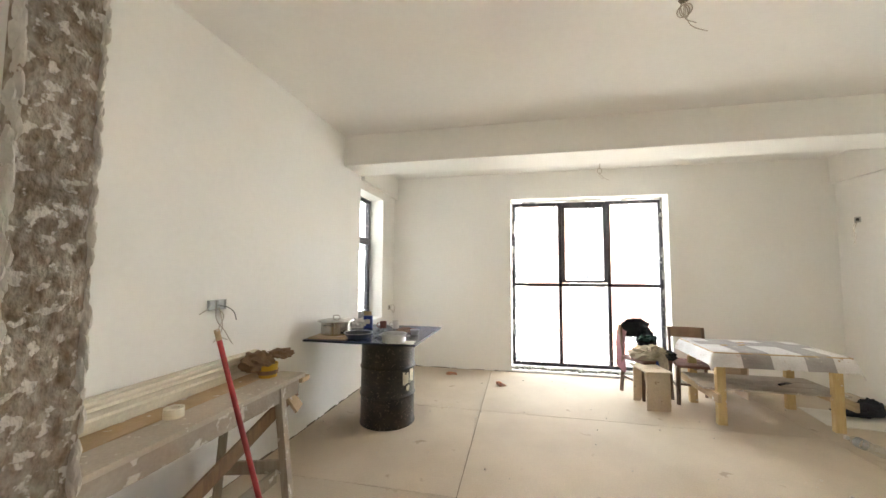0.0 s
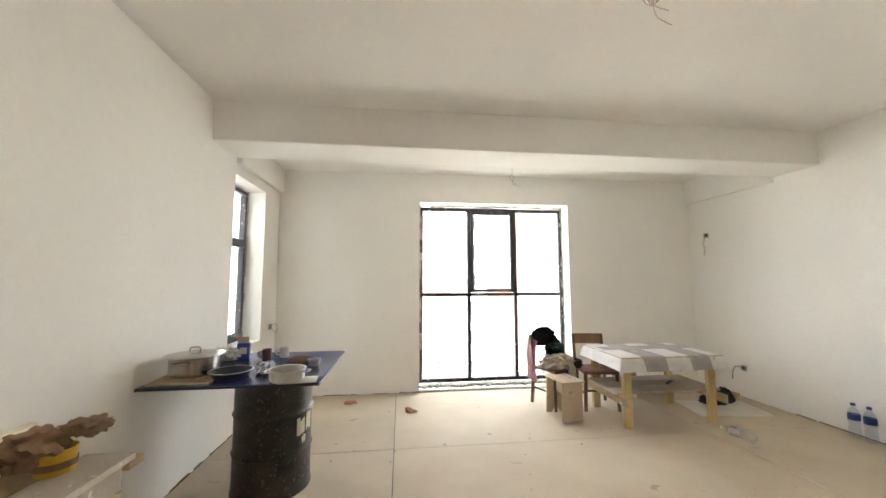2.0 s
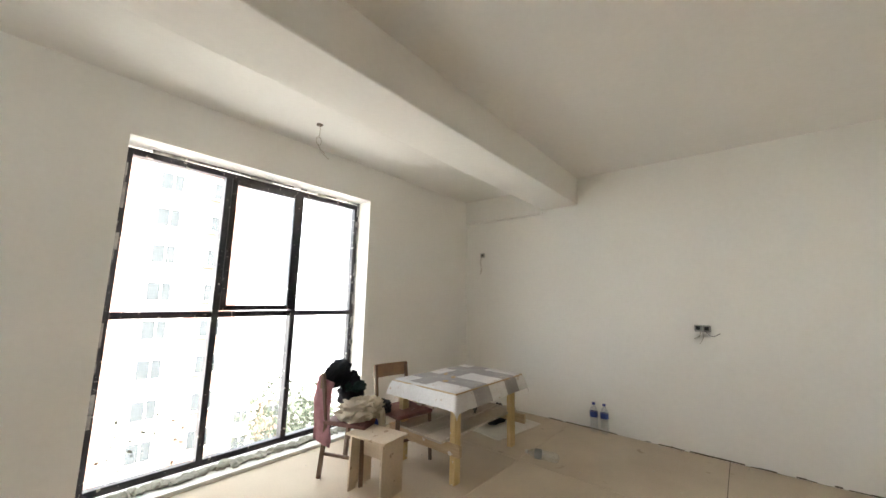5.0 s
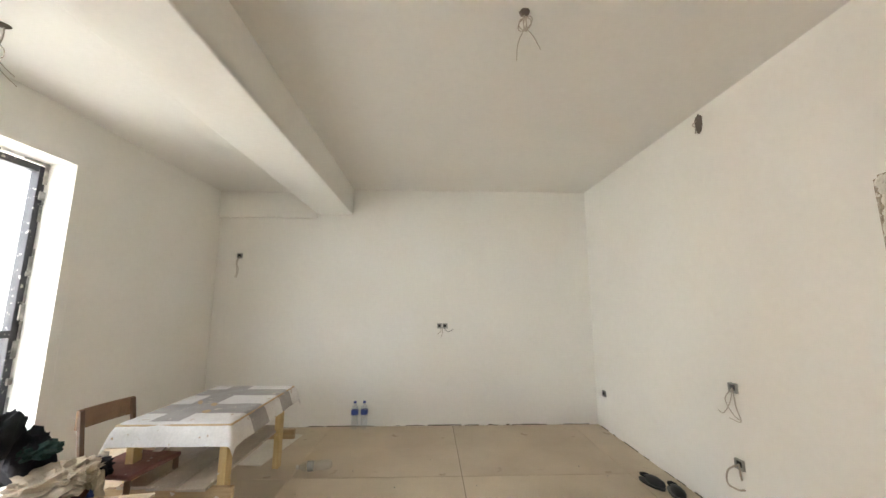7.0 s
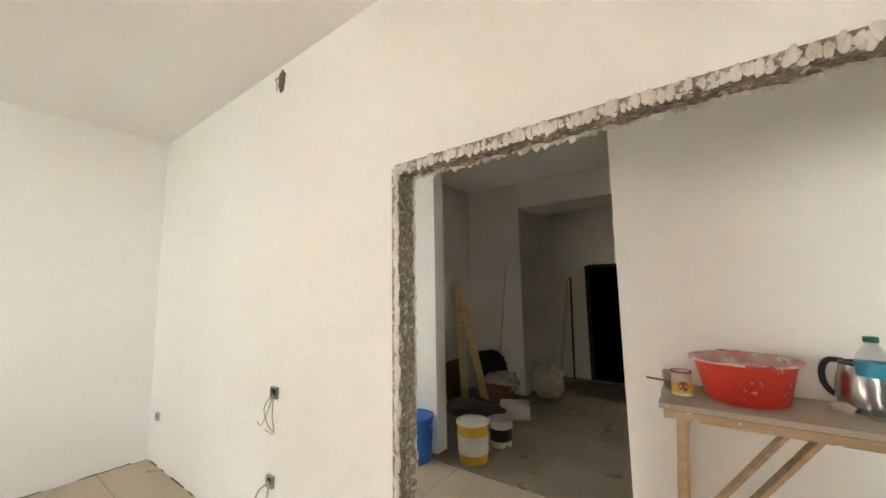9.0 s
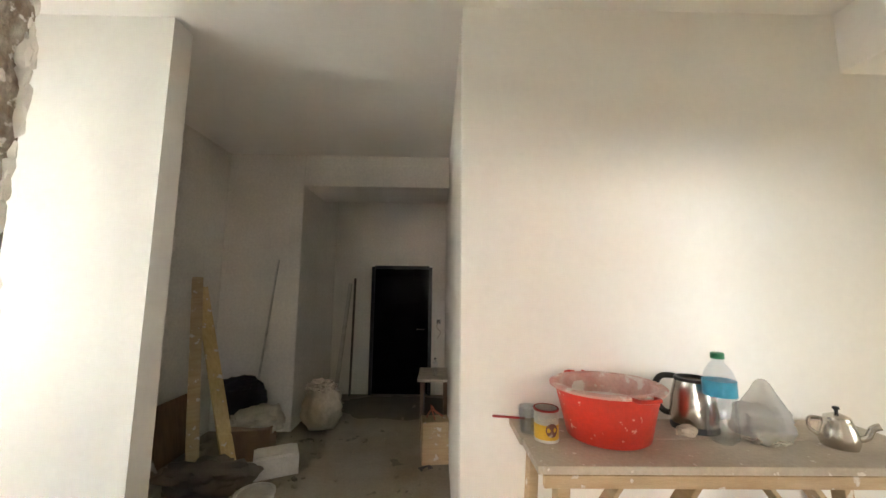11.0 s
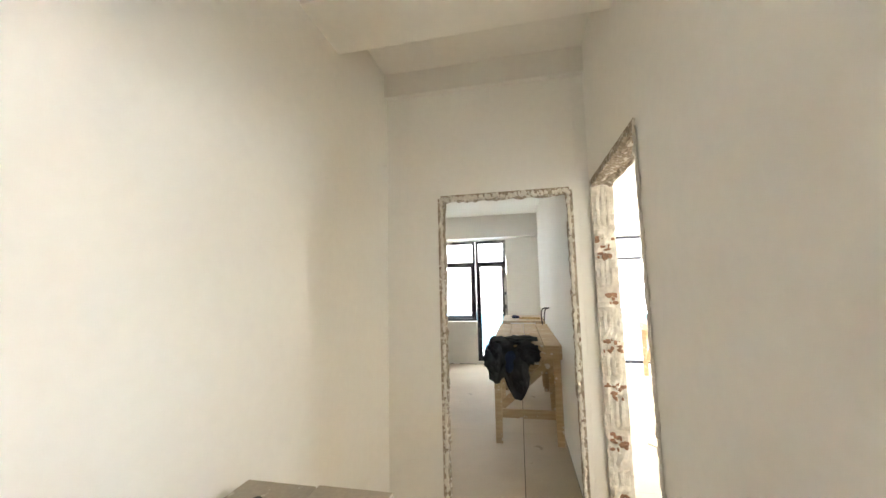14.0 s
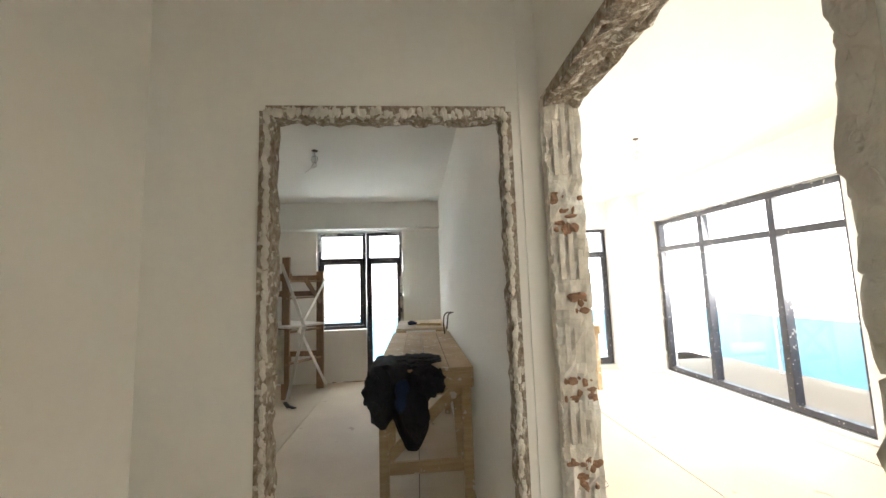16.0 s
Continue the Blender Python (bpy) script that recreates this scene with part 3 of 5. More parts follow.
ragged("trim_side_door_west", (-2.47, 0, 0), (-2.47, 0, DOOR_H), "z", T0, T1, "putty", "broken jamb with brick showing", 12.0, 0.03, inward=(1, 0, 0))
ragged("trim_side_door_east", (-1.57, 0, 0), (-1.57, 0, DOOR_H), "z", T0, T1, "putty", "broken plaster jamb", 15.0, 0.03, inward=(-1, 0, 0))
ragged("trim_side_door_head", (-2.47, 0, DOOR_H), (-1.57, 0, DOOR_H), "x", T0, T1, "rough", "raw mortar lintel edge", 19.0, 0.03, inward=(0, 0, -1))
X0, X1 = -2.594, -2.501
ragged("trim_west_door_south", (0, -0.552, 0), (0, -0.552, 2.215), "z", X0, X1, "rough", "raw mortar jamb", 22.0, 0.022, axis="x", inward=(0, 1, 0))
ragged("trim_west_door_north", (0, 0.318, 0), (0, 0.318, 2.215), "z", X0, X1, "rough", "raw mortar jamb", 25.0, 0.018, axis="x", inward=(0, -1, 0))
ragged("trim_west_door_head", (0, -0.552, 2.215), (0, 0.318, 2.215), "y", X0, X1, "rough", "raw mortar lintel edge", 28.0, 0.022, axis="x", inward=(0, 0, -1))
set_zone(0.0)
for i, (x, dirn) in enumerate(((1.297, 1), (-0.467, -1))):
    putty_rim("trim_putty_jamb", (x, 0, 0), (x, 0, DOOR_H), SOUTH + 0.002, 1, 3 + i)
    putty_rim("trim_putty_jamb_back", (x, 0, 0), (x, 0, DOOR_H), CORR_N - 0.002, 1, 7 + i)
putty_rim("trim_putty_head", (-0.475, 0, DOOR_H - 0.006), (1.305, 0, DOOR_H - 0.006), SOUTH + 0.002, 1, 31)
putty_rim("trim_putty_head_back", (-0.475, 0, DOOR_H - 0.006), (1.305, 0, DOOR_H - 0.006), CORR_N - 0.002, 1, 33)
set_zone(-0.2)
for i, y in enumerate((-0.546, 0.312)):
    putty_rim("trim_putty_west_door", (0, y, 0), (0, y, 2.2), -2.503, 1, 41 + i, 0.011, "x")
putty_rim("trim_putty_west_head", (0, -0.55, 2.21), (0, 0.316, 2.21), -2.503, 1, 45, 0.010, "x")
for i, x in enumerate((-2.464, -1.576)):
    putty_rim("trim_putty_side_door", (x, 0, 0), (x, 0, 2.23), CORR_N - 0.002, 1, 51 + i, 0.017)


set_zone(0.0)


# ---- floor sheets ----
def sheet_mesh(w, d):
    return mesh_of(box(B(), (0, 0, 0.006), (w - 0.007, d - 0.007, 0.012)), "floor_sheet", "sheet")


sheets = {}


def lay(x0, x1, y0, y1):
    w, d = round(x1 - x0, 3), round(y1 - y0, 3)
    if w < 0.02 or d < 0.02:
        return
    if (w, d) not in sheets:
        sheets[w, d] = sheet_mesh(w, d)
    ob = new("floor_sheet", sheets[w, d])
    ob.matrix_basis = Matrix.Translation(((x0 + x1) / 2 + zone_x, (y0 + y1) / 2, random.uniform(-0.012, -0.0095)))
    ob.parent = floor_ob


def lay_room(x0, x1, y0, y1, jx, jy):
    xs = [x0] + [j for j in jx if x0 < j < x1] + [x1]
    ys = [y0] + [j for j in jy if y0 < j < y1] + [y1]
    for a, b in zip(xs, xs[1:]):
        for c, d in zip(ys, ys[1:]):
            lay(a, b, c, d)


lay_room(WEST + 0.006, EAST - 0.006, CORR_N, NORTH - 0.006, (-0.02, 3.26), (0.94, 2.54, 4.14))
lay_room(0.3, 2.69, NORTH - 0.006, 6.2, (), ())
set_zone(-0.2)
lay_room(-2.64, 4.0, -1.08, CORR_N, (-1.0, 0.6, 2.2), ())
lay_room(-7.48, -2.64, -3.2, 0.37, (-4.2, -5.8), (-1.43, -0.05))
lay_room(-7.5, WEST - 0.13, 0.57, 4.16, (-3.2, -4.8, -6.4), (2.12, 3.66))
lay_room(-2.47, -1.57, CORR_N, 0.57, (), ())

# ---- outside: ground, balcony, buildings, trees ----
set_zone(0.0)
structure("ground", box(B(), (0, 0, -21.5), (9000, 9000, 1.0)), "earth", "street ground far below")

# self-glowing ring round the town, added to whiten the grey band low above the horizon
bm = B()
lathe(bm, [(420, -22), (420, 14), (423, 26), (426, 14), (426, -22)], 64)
structure("backdrop", bm, "glow_band", "glowing white ring added along the horizon")
set_zone(-0.2)
structure("balcony_slab", box(B(), (-5.05, 5.0, -0.2), (7.3, 1.6, 0.3)), "slab", "concrete balcony floor")
structure("balcony_slab_side", box(B(), (-8.4, 1.0, -0.2), (1.2, 9.6, 0.3)), "slab", "concrete balcony floor")


def balcony_rail(name, a, b):
    a, b = Vector(a), Vector(b)
    r = thing(name, "balcony balustrade clad with pale blue sheets", "balustrade")
    n = max(2, round((b - a).length / 1.1))
    u = (b - a) / n
    turn = math.degrees(math.atan2(u.y, u.x))
    for i in range(n):
        p = a + u * (i + 0.5)
        ob = part("panel", box(B(), (0, 0, 0.52), (u.length - 0.02, 0.012, 0.86), bevel=0.003), "blue_panel", r)
        ob.matrix_basis = pose(p.x, p.y, -0.05, 0, 0, turn)
    for i in range(n + 1):
        p = a + u * i
        part("post", box(B(), (p.x, p.y, 0.45), (0.05, 0.05, 1.0), bevel=0.005), "alu", r)
    part("handrail", span(B(), a + Vector((0, 0, 0.97)), b + Vector((0, 0, 0.97)), 0.06, 0.05), "alu", r)


balcony_rail("balustrade", (-8.9, 5.7, 0), (-2.1, 5.7, 0))
balcony_rail("balustrade", (-8.95, -3.4, 0), (-8.95, 5.6, 0))
set_zone(0.0)


def block_of_flats(label, at, turn, bays, floors, wide, red):
    """A far apartment building: body, coloured bays, and every window with frame, pane and sill."""
    h = thing("apartment_building", label, "building", at, turn)
    bay, st = wide / bays, 3.0
    hh = floors * st
    part("wall", box(B(), (0, 6, hh / 2), (wide, 12, hh)), "facade", h)
    part("roof", box(B(), (0, 6, hh + 0.4), (wide + 0.5, 12.5, 0.8)), "roof", h)
    for k in red:
        part("brick_panel", box(B(), (-wide / 2 + (k + 0.5) * bay, -0.05, hh / 2), (bay, 0.1, hh - 0.2)), "facade_red", h)
    fr = mesh_of(box(box(box(box(B(), (-0.8, 0, 0), (0.09, 0.16, 1.5)), (0.8, 0, 0), (0.09, 0.16, 1.5)), (0, 0, 0.72), (1.6, 0.16, 0.09)),
                     (0.1, 0, 0), (0.08, 0.14, 1.4)), "window_frame", "white")
    pn = mesh_of(box(B(), (0, 0.02, 0), (1.55, 0.1, 1.42)), "window", "pane_far")
    sl = mesh_of(box(B(), (0, -0.08, -0.80), (1.9, 0.34, 0.09)), "window_sill", "facade")
    for i in range(bays):
        for j in range(floors):
            x, z = -wide / 2 + (i + 0.5) * bay, (j + 0.55) * st
            w = new("window", pn)
            w.parent, w.location = h, (x, -0.10, z)
            for nm, me in (("window_frame", fr), ("window_sill", sl)):
                o = new(nm, me)
                o.parent, o.location = w, (0, 0, 0)
    return h


block_of_flats("pale nine-storey block of flats with pinkish brick bays", (1.5, 38, -24), 0, 6, 12, 23, (3, 5))
block_of_flats("pale distant block of flats", (27, 50, -24), -8, 7, 4, 26, (2,))


def tree(at, h, seed):
    rng = random.Random(seed)
    t = thing("tree", "leafy street tree far below the window", "tree", at)
    bm = B()
    tube(bm, [(0, 0, 0), (0.1, 0, h * 0.3), (0, 0.1, h * 0.6)], 0.22)
    for k in range(6):
        a = k * 1.05 + rng.random()
        tube(bm, [(0, 0, h * 0.4), (math.cos(a) * h * 0.12, math.sin(a) * h * 0.12, h * 0.6), (math.cos(a) * h * 0.22, math.sin(a) * h * 0.22, h * 0.8)], 0.09)
    part("trunk", bm, "bark", t)
    vs, fs = [], []
    for k in range(2600):
        a, u, r = rng.uniform(0, 6.283), rng.uniform(-1, 1), rng.random() ** 0.4
        k3 = 1 + 0.35 * noise.noise(Vector((math.cos(a) * 2, math.sin(a) * 2, u * 2 + seed)))
        c = Vector((math.cos(a) * math.sqrt(1 - u * u) * r * h * 0.3 * k3, math.sin(a) * math.sqrt(1 - u * u) * r * h * 0.3 * k3, h * 0.68 + u * r * h * 0.33 * k3))
        d1, d2 = Vector((rng.uniform(-1, 1), rng.uniform(-1, 1), rng.uniform(-1, 1))), Vector((rng.uniform(-1, 1), rng.uniform(-1, 1), rng.uniform(-1, 1)))
        i = len(vs)
        vs += [c, c + d1 * 0.3, c + d1 * 0.3 + d2 * 0.25, c + d2 * 0.25]
        fs.append((i, i + 1, i + 2, i + 3))
    me = bpy.data.meshes.new("crown")
    me.from_pydata(vs, [], fs)
    me.materials.append(M["leaf"])
    o = new("crown", me)
    o.parent = t


tree((16.5, 33, -21), 15, 3)
tree((19.5, 34, -21), 13, 8)


# ---- things of the large room ----
def trestle_table(name, label, top_z, lo, hi, at, turn, boards, top_mat, leg_mat, apron=0.11, group="", front_brace=True, splay=0.06, shelf=None):
    """A site-made bench: plank top, splayed legs, aprons, end rails and braces. lo, hi: its plan corners about the base."""
    t = thing(name, label, "work bench", at, turn, group)
    (x0, y0), (x1, y1) = lo, hi
    w = (y1 - y0) / boards
    for i in range(boards):
        part("plank", box(B(), ((x0 + x1) / 2 + random.uniform(-0.015, 0.015), y0 + (i + 0.5) * w, top_z - 0.015), (x1 - x0, w - 0.005, 0.03), bevel=0.003), top_mat, t)
    for x in (x0 + 0.10, x1 - 0.10):
        s = -splay if x < (x0 + x1) / 2 else splay
        for y in (y0 + 0.05, y1 - 0.05):
            part("leg", span(B(), (x + s, y, 0), (x, y, top_z - 0.03), 0.07, 0.045), leg_mat, t)
        part("rail", box(B(), (x + s * 0.62 + (0.03 if s < 0 else -0.03), (y0 + y1) / 2, 0.28), (0.025, y1 - y0 - 0.02, 0.085), bevel=0.003), leg_mat, t)
    if apron:
        for y in (y0 + 0.013, y1 - 0.013):
            part("apron", box(B(), ((x0 + x1) / 2, y, top_z - 0.031 - apron / 2), (x1 - x0 - 0.04, 0.024, apron), bevel=0.003), leg_mat, t)
    if front_brace:
        for y in (y0 + 0.08, y1 - 0.08):
            part("brace", span(B(), (x0 + 0.14, y, 0.28), (x0 + 0.62, y, top_z - 0.08), 0.08, 0.022), leg_mat, t)
            part("brace", span(B(), (x1 - 0.14, y, 0.28), (x1 - 0.62, y, top_z - 0.08), 0.08, 0.022), leg_mat, t)
    return t


# bench along the west wall
bench = thing("work_bench", "paint-splashed grey plank bench against the cream wall", "work bench", (-1.43, 1.55, 0))
part("plank", box(B(), (-0.11, 0.0, 0.765), (0.21, 1.94, 0.03), bevel=0.003), "wood", bench, "brown plank")
part("plank", box(B(), (0.11, 0.03, 0.765), (0.22, 1.92, 0.03), bevel=0.003), "bench_top", bench)
part("apron", box(B(), (0.205, -0.05, 0.70), (0.026, 1.92, 0.10), bevel=0.003), "grey", bench)
part("plank_end", box(B(), (0.12, 1.0, 0.73), (0.20, 0.10, 0.04), bevel=0.004), "wood", bench)
for y in (0.72, -0.72):
    part("leg", span(B(), (0.27, y + 0.02, 0), (0.19, y, 0.75), 0.075, 0.05), "grey", bench)
    part("leg", span(B(), (-0.15, y - 0.15, 0), (-0.12, y - 0.12, 0.75), 0.075, 0.05), "grey", bench)
    part("rail", span(B(), (0.26, y, 0.22), (-0.16, y - 0.12, 0.22), 0.02, 0.09), "grey", bench)
part("brace", span(B(), (0.17, 0.95, 0.66), (0.05, -0.1, 0.20), 0.02, 0.10), "brown", bench)
part("long_rail", span(B(), (0.20, 0.70, 0.16), (0.12, -0.75, 0.13), 0.022, 0.09), "grey", bench)
part("offcut", box(B(), (0.20, 0.88, 0.60), (0.14, 0.16, 0.02), (0, 55, 20), 0.002), "wood", bench)


def moulding(at, length, label):
    """A cornice strip: a stepped profile swept along y."""
    prof = [(0, 0), (0.016, 0), (0.020, 0.03), (0.026, 0.045), (0.020, 0.055), (0.030, 0.075), (0.040, 0.085), (0.034, 0.095), (0.044, 0.11), (0.044, 0.122), (0.012, 0.122), (0.0, 0.10)]
    prof = [(x * 1.15, z * 1.3) for x, z in prof]
    bm = B()
    a = [bm.verts.new((x, 0, z)) for x, z in prof]
    b = [bm.verts.new((x, length, z)) for x, z in prof]
    for i in range(len(prof)):
        j = (i + 1) % len(prof)
        bm.faces.new((a[i], a[j], b[j], b[i]))
    bm.faces.new(a[::-1])
    bm.faces.new(b)
    single("cornice_strip", bm, "cream", label, "cornice strip", at, 0, "cornice strips on the bench")


moulding((-1.672, 0.62, 0.782), 1.90, "cream profiled cornice strip lying on the bench")
moulding((-1.618, 0.60, 0.782), 1.88, "cream profiled cornice strip leaning on another")
single("tape_roll", lathe(B(), [(0.026, 0), (0.048, 0), (0.048, 0.05), (0.026, 0.05), (0.026, 0)]), "cream", "roll of cream masking tape on the bench", "tape roll", (-1.40, 1.62, 0.782), smooth=40)
jar = thing("glue_tub", "small yellow tub under a brown crumpled plastic bag", "tub", (-1.42, 2.38, 0.782))
jar.scale = (1.25, 1.25, 1.3)
part("tub", lathe(B(), [(0, 0), (0.05, 0), (0.055, 0.075), (0.05, 0.075), (0.046, 0.01), (0, 0.01)]), "bright_yellow", jar, smooth=40)
part("band", lathe(B(), [(0.0545, 0.018), (0.0555, 0.018), (0.0562, 0.04), (0.0552, 0.04)]), "brown", jar, "dark printed band")
part("bag", lump(lump(B(), (-0.05, -0.03, 0.085), (0.075, 0.085, 0.055), 0.45, 2.5, 2), (0.05, 0.05, 0.12), (0.07, 0.06, 0.025), 0.5, 3, 6), "brown", jar, "brown crumpled bag", smooth=60)
pole = thing("broom_pole", "red painted pole with a worn wooden tip leaning on the bench", "pole")
part("shaft", tube(B(), [(-0.765, 1.68, 0.002), (-1.20, 1.69, 1.18)], 0.0135, 12), "red_paint", pole, smooth=50)
part("tip", tube(B(), [(-1.20, 1.69, 1.18), (-1.222, 1.69, 1.24)], 0.0145, 12), "wood", pole, smooth=50)


def socket_boxes(label, at, turn, n, wires, scale=1.0, spread=0.075, core="black"):
    """Empty metal socket boxes set in a wall (facing local +y) with loose wires."""
    t = thing("socket_box", label, "socket box", at, turn)
    for i in range(n):
        x = (i - (n - 1) / 2) * spread
        bm = B()
        for dx, dz, sx, sz in ((-0.033, 0, 0.004, 0.07), (0.033, 0, 0.004, 0.07), (0, 0.033, 0.07, 0.004), (0, -0.033, 0.07, 0.004)):
            box(bm, (x + dx, 0.006, dz), (sx, 0.022, sz))
        box(bm, (x, 0.001, 0), (0.066, 0.004, 0.066))
        part("box", bm, "galv", t)
        part("insert", box(B(), (x + 0.004, 0.006, 0.002), (0.038, 0.012, 0.038), bevel=0.004), core, t)
    for w, col in wires:
        part("wire", tube(B(), w, 0.0032 * scale), col, t, smooth=60)
    return t


socket_boxes("two galvanised socket boxes with tangled loose wires", (WEST + 0.004, 2.15, 1.325), -90, 2, [
    ([(0, 0.01, -0.02), (-0.02, 0.05, -0.08), (0.03, 0.06, -0.16), (0.0, 0.05, -0.22), (-0.05, 0.06, -0.25)], "wire"),
    ([(0.01, 0.01, -0.02), (0.04, 0.05, -0.1), (-0.02, 0.06, -0.18), (-0.07, 0.05, -0.24), (-0.1, 0.06, -0.29)], "wire"),
    ([(-0.02, 0.01, -0.02), (0.0, 0.06, -0.14), (0.02, 0.06, -0.2), (0.06, 0.05, -0.25)], "wire"),
    ([(0, 0.01, 0.0), (-0.05, 0.05, -0.02), (-0.10, 0.06, -0.06), (-0.125, 0.06, -0.12)], "dark_wire"),
    ([(0.05, 0.01, 0), (0.11, 0.04, -0.02), (0.16, 0.03, -0.05)], "wire")], core="galv")
socket_boxes("two socket boxes with short grey wires on the plain wall", (EAST - 0.004, 2.68, 1.30), 90, 2, [
    ([(0.02, 0.01, -0.03), (0.03, 0.05, -0.08), (0.08, 0.05, -0.11)], "wire"), ([(-0.02, 0.01, -0.03), (-0.08, 0.05, -0.075), (-0.15, 0.04, -0.04)], "dark_wire"),
    ([(0, 0.01, -0.03), (0.0, 0.04, -0.1), (0.03, 0.04, -0.16)], "wire")])
socket_boxes("wall lamp outlet with a dangling pale cable", (EAST - 0.004, 5.51, 2.26), 90, 1, [
    ([(0.0, 0.01, -0.01), (0.02, 0.05, -0.10), (-0.02, 0.05, -0.2), (0.01, 0.04, -0.31)], "wire"),
    ([(0.0, 0.01, -0.01), (0.01, 0.04, -0.12), (0.0, 0.05, -0.25), (0.03, 0.04, -0.30)], "wire")])
socket_boxes("low wall outlet with a bent grey cable", (EAST - 0.004, 5.05, 0.39), 90, 1, [
    ([(0, 0.01, 0), (0.04, 0.08, 0.02), (0.07, 0.10, -0.05), (0.08, 0.10, -0.16)], "dark_wire")], 1.8)
socket_boxes("socket box with a knot of loose wires", (2.36, SOUTH + 0.004, 0.98), 0, 1, [
    ([(0, 0.01, 0), (0.02, 0.06, -0.08), (-0.05, 0.07, -0.17), (-0.09, 0.06, -0.2)], "wire"),
    ([(0, 0.01, 0), (-0.02, 0.06, -0.1), (0.05, 0.06, -0.19), (0.10, 0.06, -0.18)], "wire"),
    ([(0, 0.01, 0), (-0.06, 0.05, -0.12), (-0.10, 0.06, -0.21), (0.0, 0.06, -0.21)], "wire")])
socket_boxes("low socket box with a thick looped cable", (2.38, SOUTH + 0.004, 0.44), 0, 1, [
    ([(0, 0.01, 0), (0.06, 0.05, -0.06), (0.04, 0.08, -0.14), (-0.06, 0.09, -0.14), (-0.11, 0.08, -0.12)], "wire"),
    ([(0, 0.01, 0), (-0.05, 0.05, -0.05), (-0.08, 0.07, -0.07)], "wire")], 2.0)
socket_boxes("small empty socket box near the corner", (4.43, SOUTH + 0.004, 0.45), 0, 1, [])
socket_boxes("socket box with a curl of wires beside the window", (WEST + 0.004, 5.6, 0.98), -90, 1, [
    ([(0, 0.01, 0), (-0.05, 0.05, 0.04), (-0.12, 0.06, -0.02), (-0.08, 0.06, -0.08), (0.0, 0.05, -0.05)], "wire"),
    ([(0, 0.01, 0), (-0.02, 0.05, -0.06), (-0.10, 0.05, -0.10), (-0.13, 0.05, -0.04)], "wire")])
jb = thing("junction_box", "torn-open junction hole with dusty wires under the ceiling", "junction box", (2.40, SOUTH + 0.003, 3.12))
part("box", lump(B(), (0, 0.002, 0.0), (0.04, 0.012, 0.075), 0.3, 2, 3, 3, False), "under", jb)
part("wire", tube(B(), [(0, 0.0, 0.04), (0.02, 0.04, 0.0), (-0.02, 0.05, -0.05), (0.0, 0.04, -0.09)], 0.004), "wire", jb)


def ceiling_wire(label, at, drop, loop):
    t = thing("ceiling_hook", label, "ceiling hook", at)
    part("rose", lump(B(), (0, 0, -0.004), (0.03, 0.03, 0.012), 0.3, 2, 1, 2, False), "under", t)
    part("wire", tube(B(), [(0, 0, 0), (0.006, 0, -drop * 0.5), (0, 0.004, -drop)], 0.0035), "wire", t)
    for k in range(loop):
        a = k * 1.3
        r = 0.028 + 0.006 * k
        pts = [(math.cos(a) * r * math.sin(u * 0.9), math.sin(a) * r * math.sin(u * 0.9), -drop - 0.035 + 0.04 * math.cos(u * 0.9)) for u in range(8)]
        part("loop", tube(B(), pts, 0.003), "wire", t)
    part("tail", tube(B(), [(0, 0, -drop - 0.06), (0.05, 0.03, -drop - 0.12), (0.13, 0.02, -drop - 0.17)], 0.0025), "wire", t)
    part("tail", tube(B(), [(0, 0, -drop - 0.06), (-0.01, -0.04, -drop - 0.12), (0.02, -0.09, -drop - 0.18)], 0.0025), "wire", t)
    return t


ceiling_wire("coiled lamp wires hanging from the ceiling", (1.42, 2.33, HIGH), 0.04, 4)
ceiling_wire("thin lamp wire with a small ring", (1.55, 5.30, 3.17), 0.13, 1)
set_zone(-0.2)
ceiling_wire("bare lamp wire twisted at the ceiling", (-4.9, -1.05, 3.0), 0.06, 2)
ceiling_wire("hanging wire loop shaped like a bulb", (-4.62, 2.25, 3.0), 0.14, 4)
set_zone(0.0)

# oil drum with the blue board on it
drum = thing("oil_drum", "black oily steel drum with torn paper label", "drum", (-0.96, 3.68, 0))
prof = [(0, 0.02), (0.275, 0.02), (0.275, 0), (0.288, 0), (0.288, 0.02), (0.281, 0.03)]
for z in (0.30, 0.58):
    prof += [(0.281, z - 0.03), (0.284, z - 0.015), (0.292, z), (0.284, z + 0.015), (0.281, z + 0.03)]
prof += [(0.281, 0.85), (0.288, 0.86), (0.288, 0.88), (0.275, 0.88), (0.275, 0.865), (0, 0.865)]
part("body", lathe(B(), prof, 48), "drum", drum, smooth=35)
bm = B()
for a0, z0, ww, hh in ((-22, 0.42, 16, 0.12), (-2, 0.44, 14, 0.15), (-12, 0.36, 9, 0.05)):
    for k in range(5):
        a, b = radians(a0 + ww * k / 5), radians(a0 + ww * (k + 1) / 5)
        zb, zt = z0 + random.uniform(-.012, .012), z0 + hh + random.uniform(-.02, .01)
        bm.faces.new([bm.verts.new((0.2835 * math.cos(q), 0.2835 * math.sin(q), z)) for q, z in ((a, zb), (b, zb), (b, zt), (a, zt))])
bmesh.ops.rotate(bm, cent=(0, 0, 0), matrix=Matrix.Rotation(radians(-16), 3, "Z"), verts=bm.verts)
part("label", bm, "label", drum, "torn cream paper label")
board = thing("board", "blue film-faced board laid on the drum as a table", "board", (-1.075, 3.70, 0.882))
part("panel", box(B(), (0, 0, 0.010), (1.14, 1.10, 0.018), bevel=0.002), "dark_edge", board)
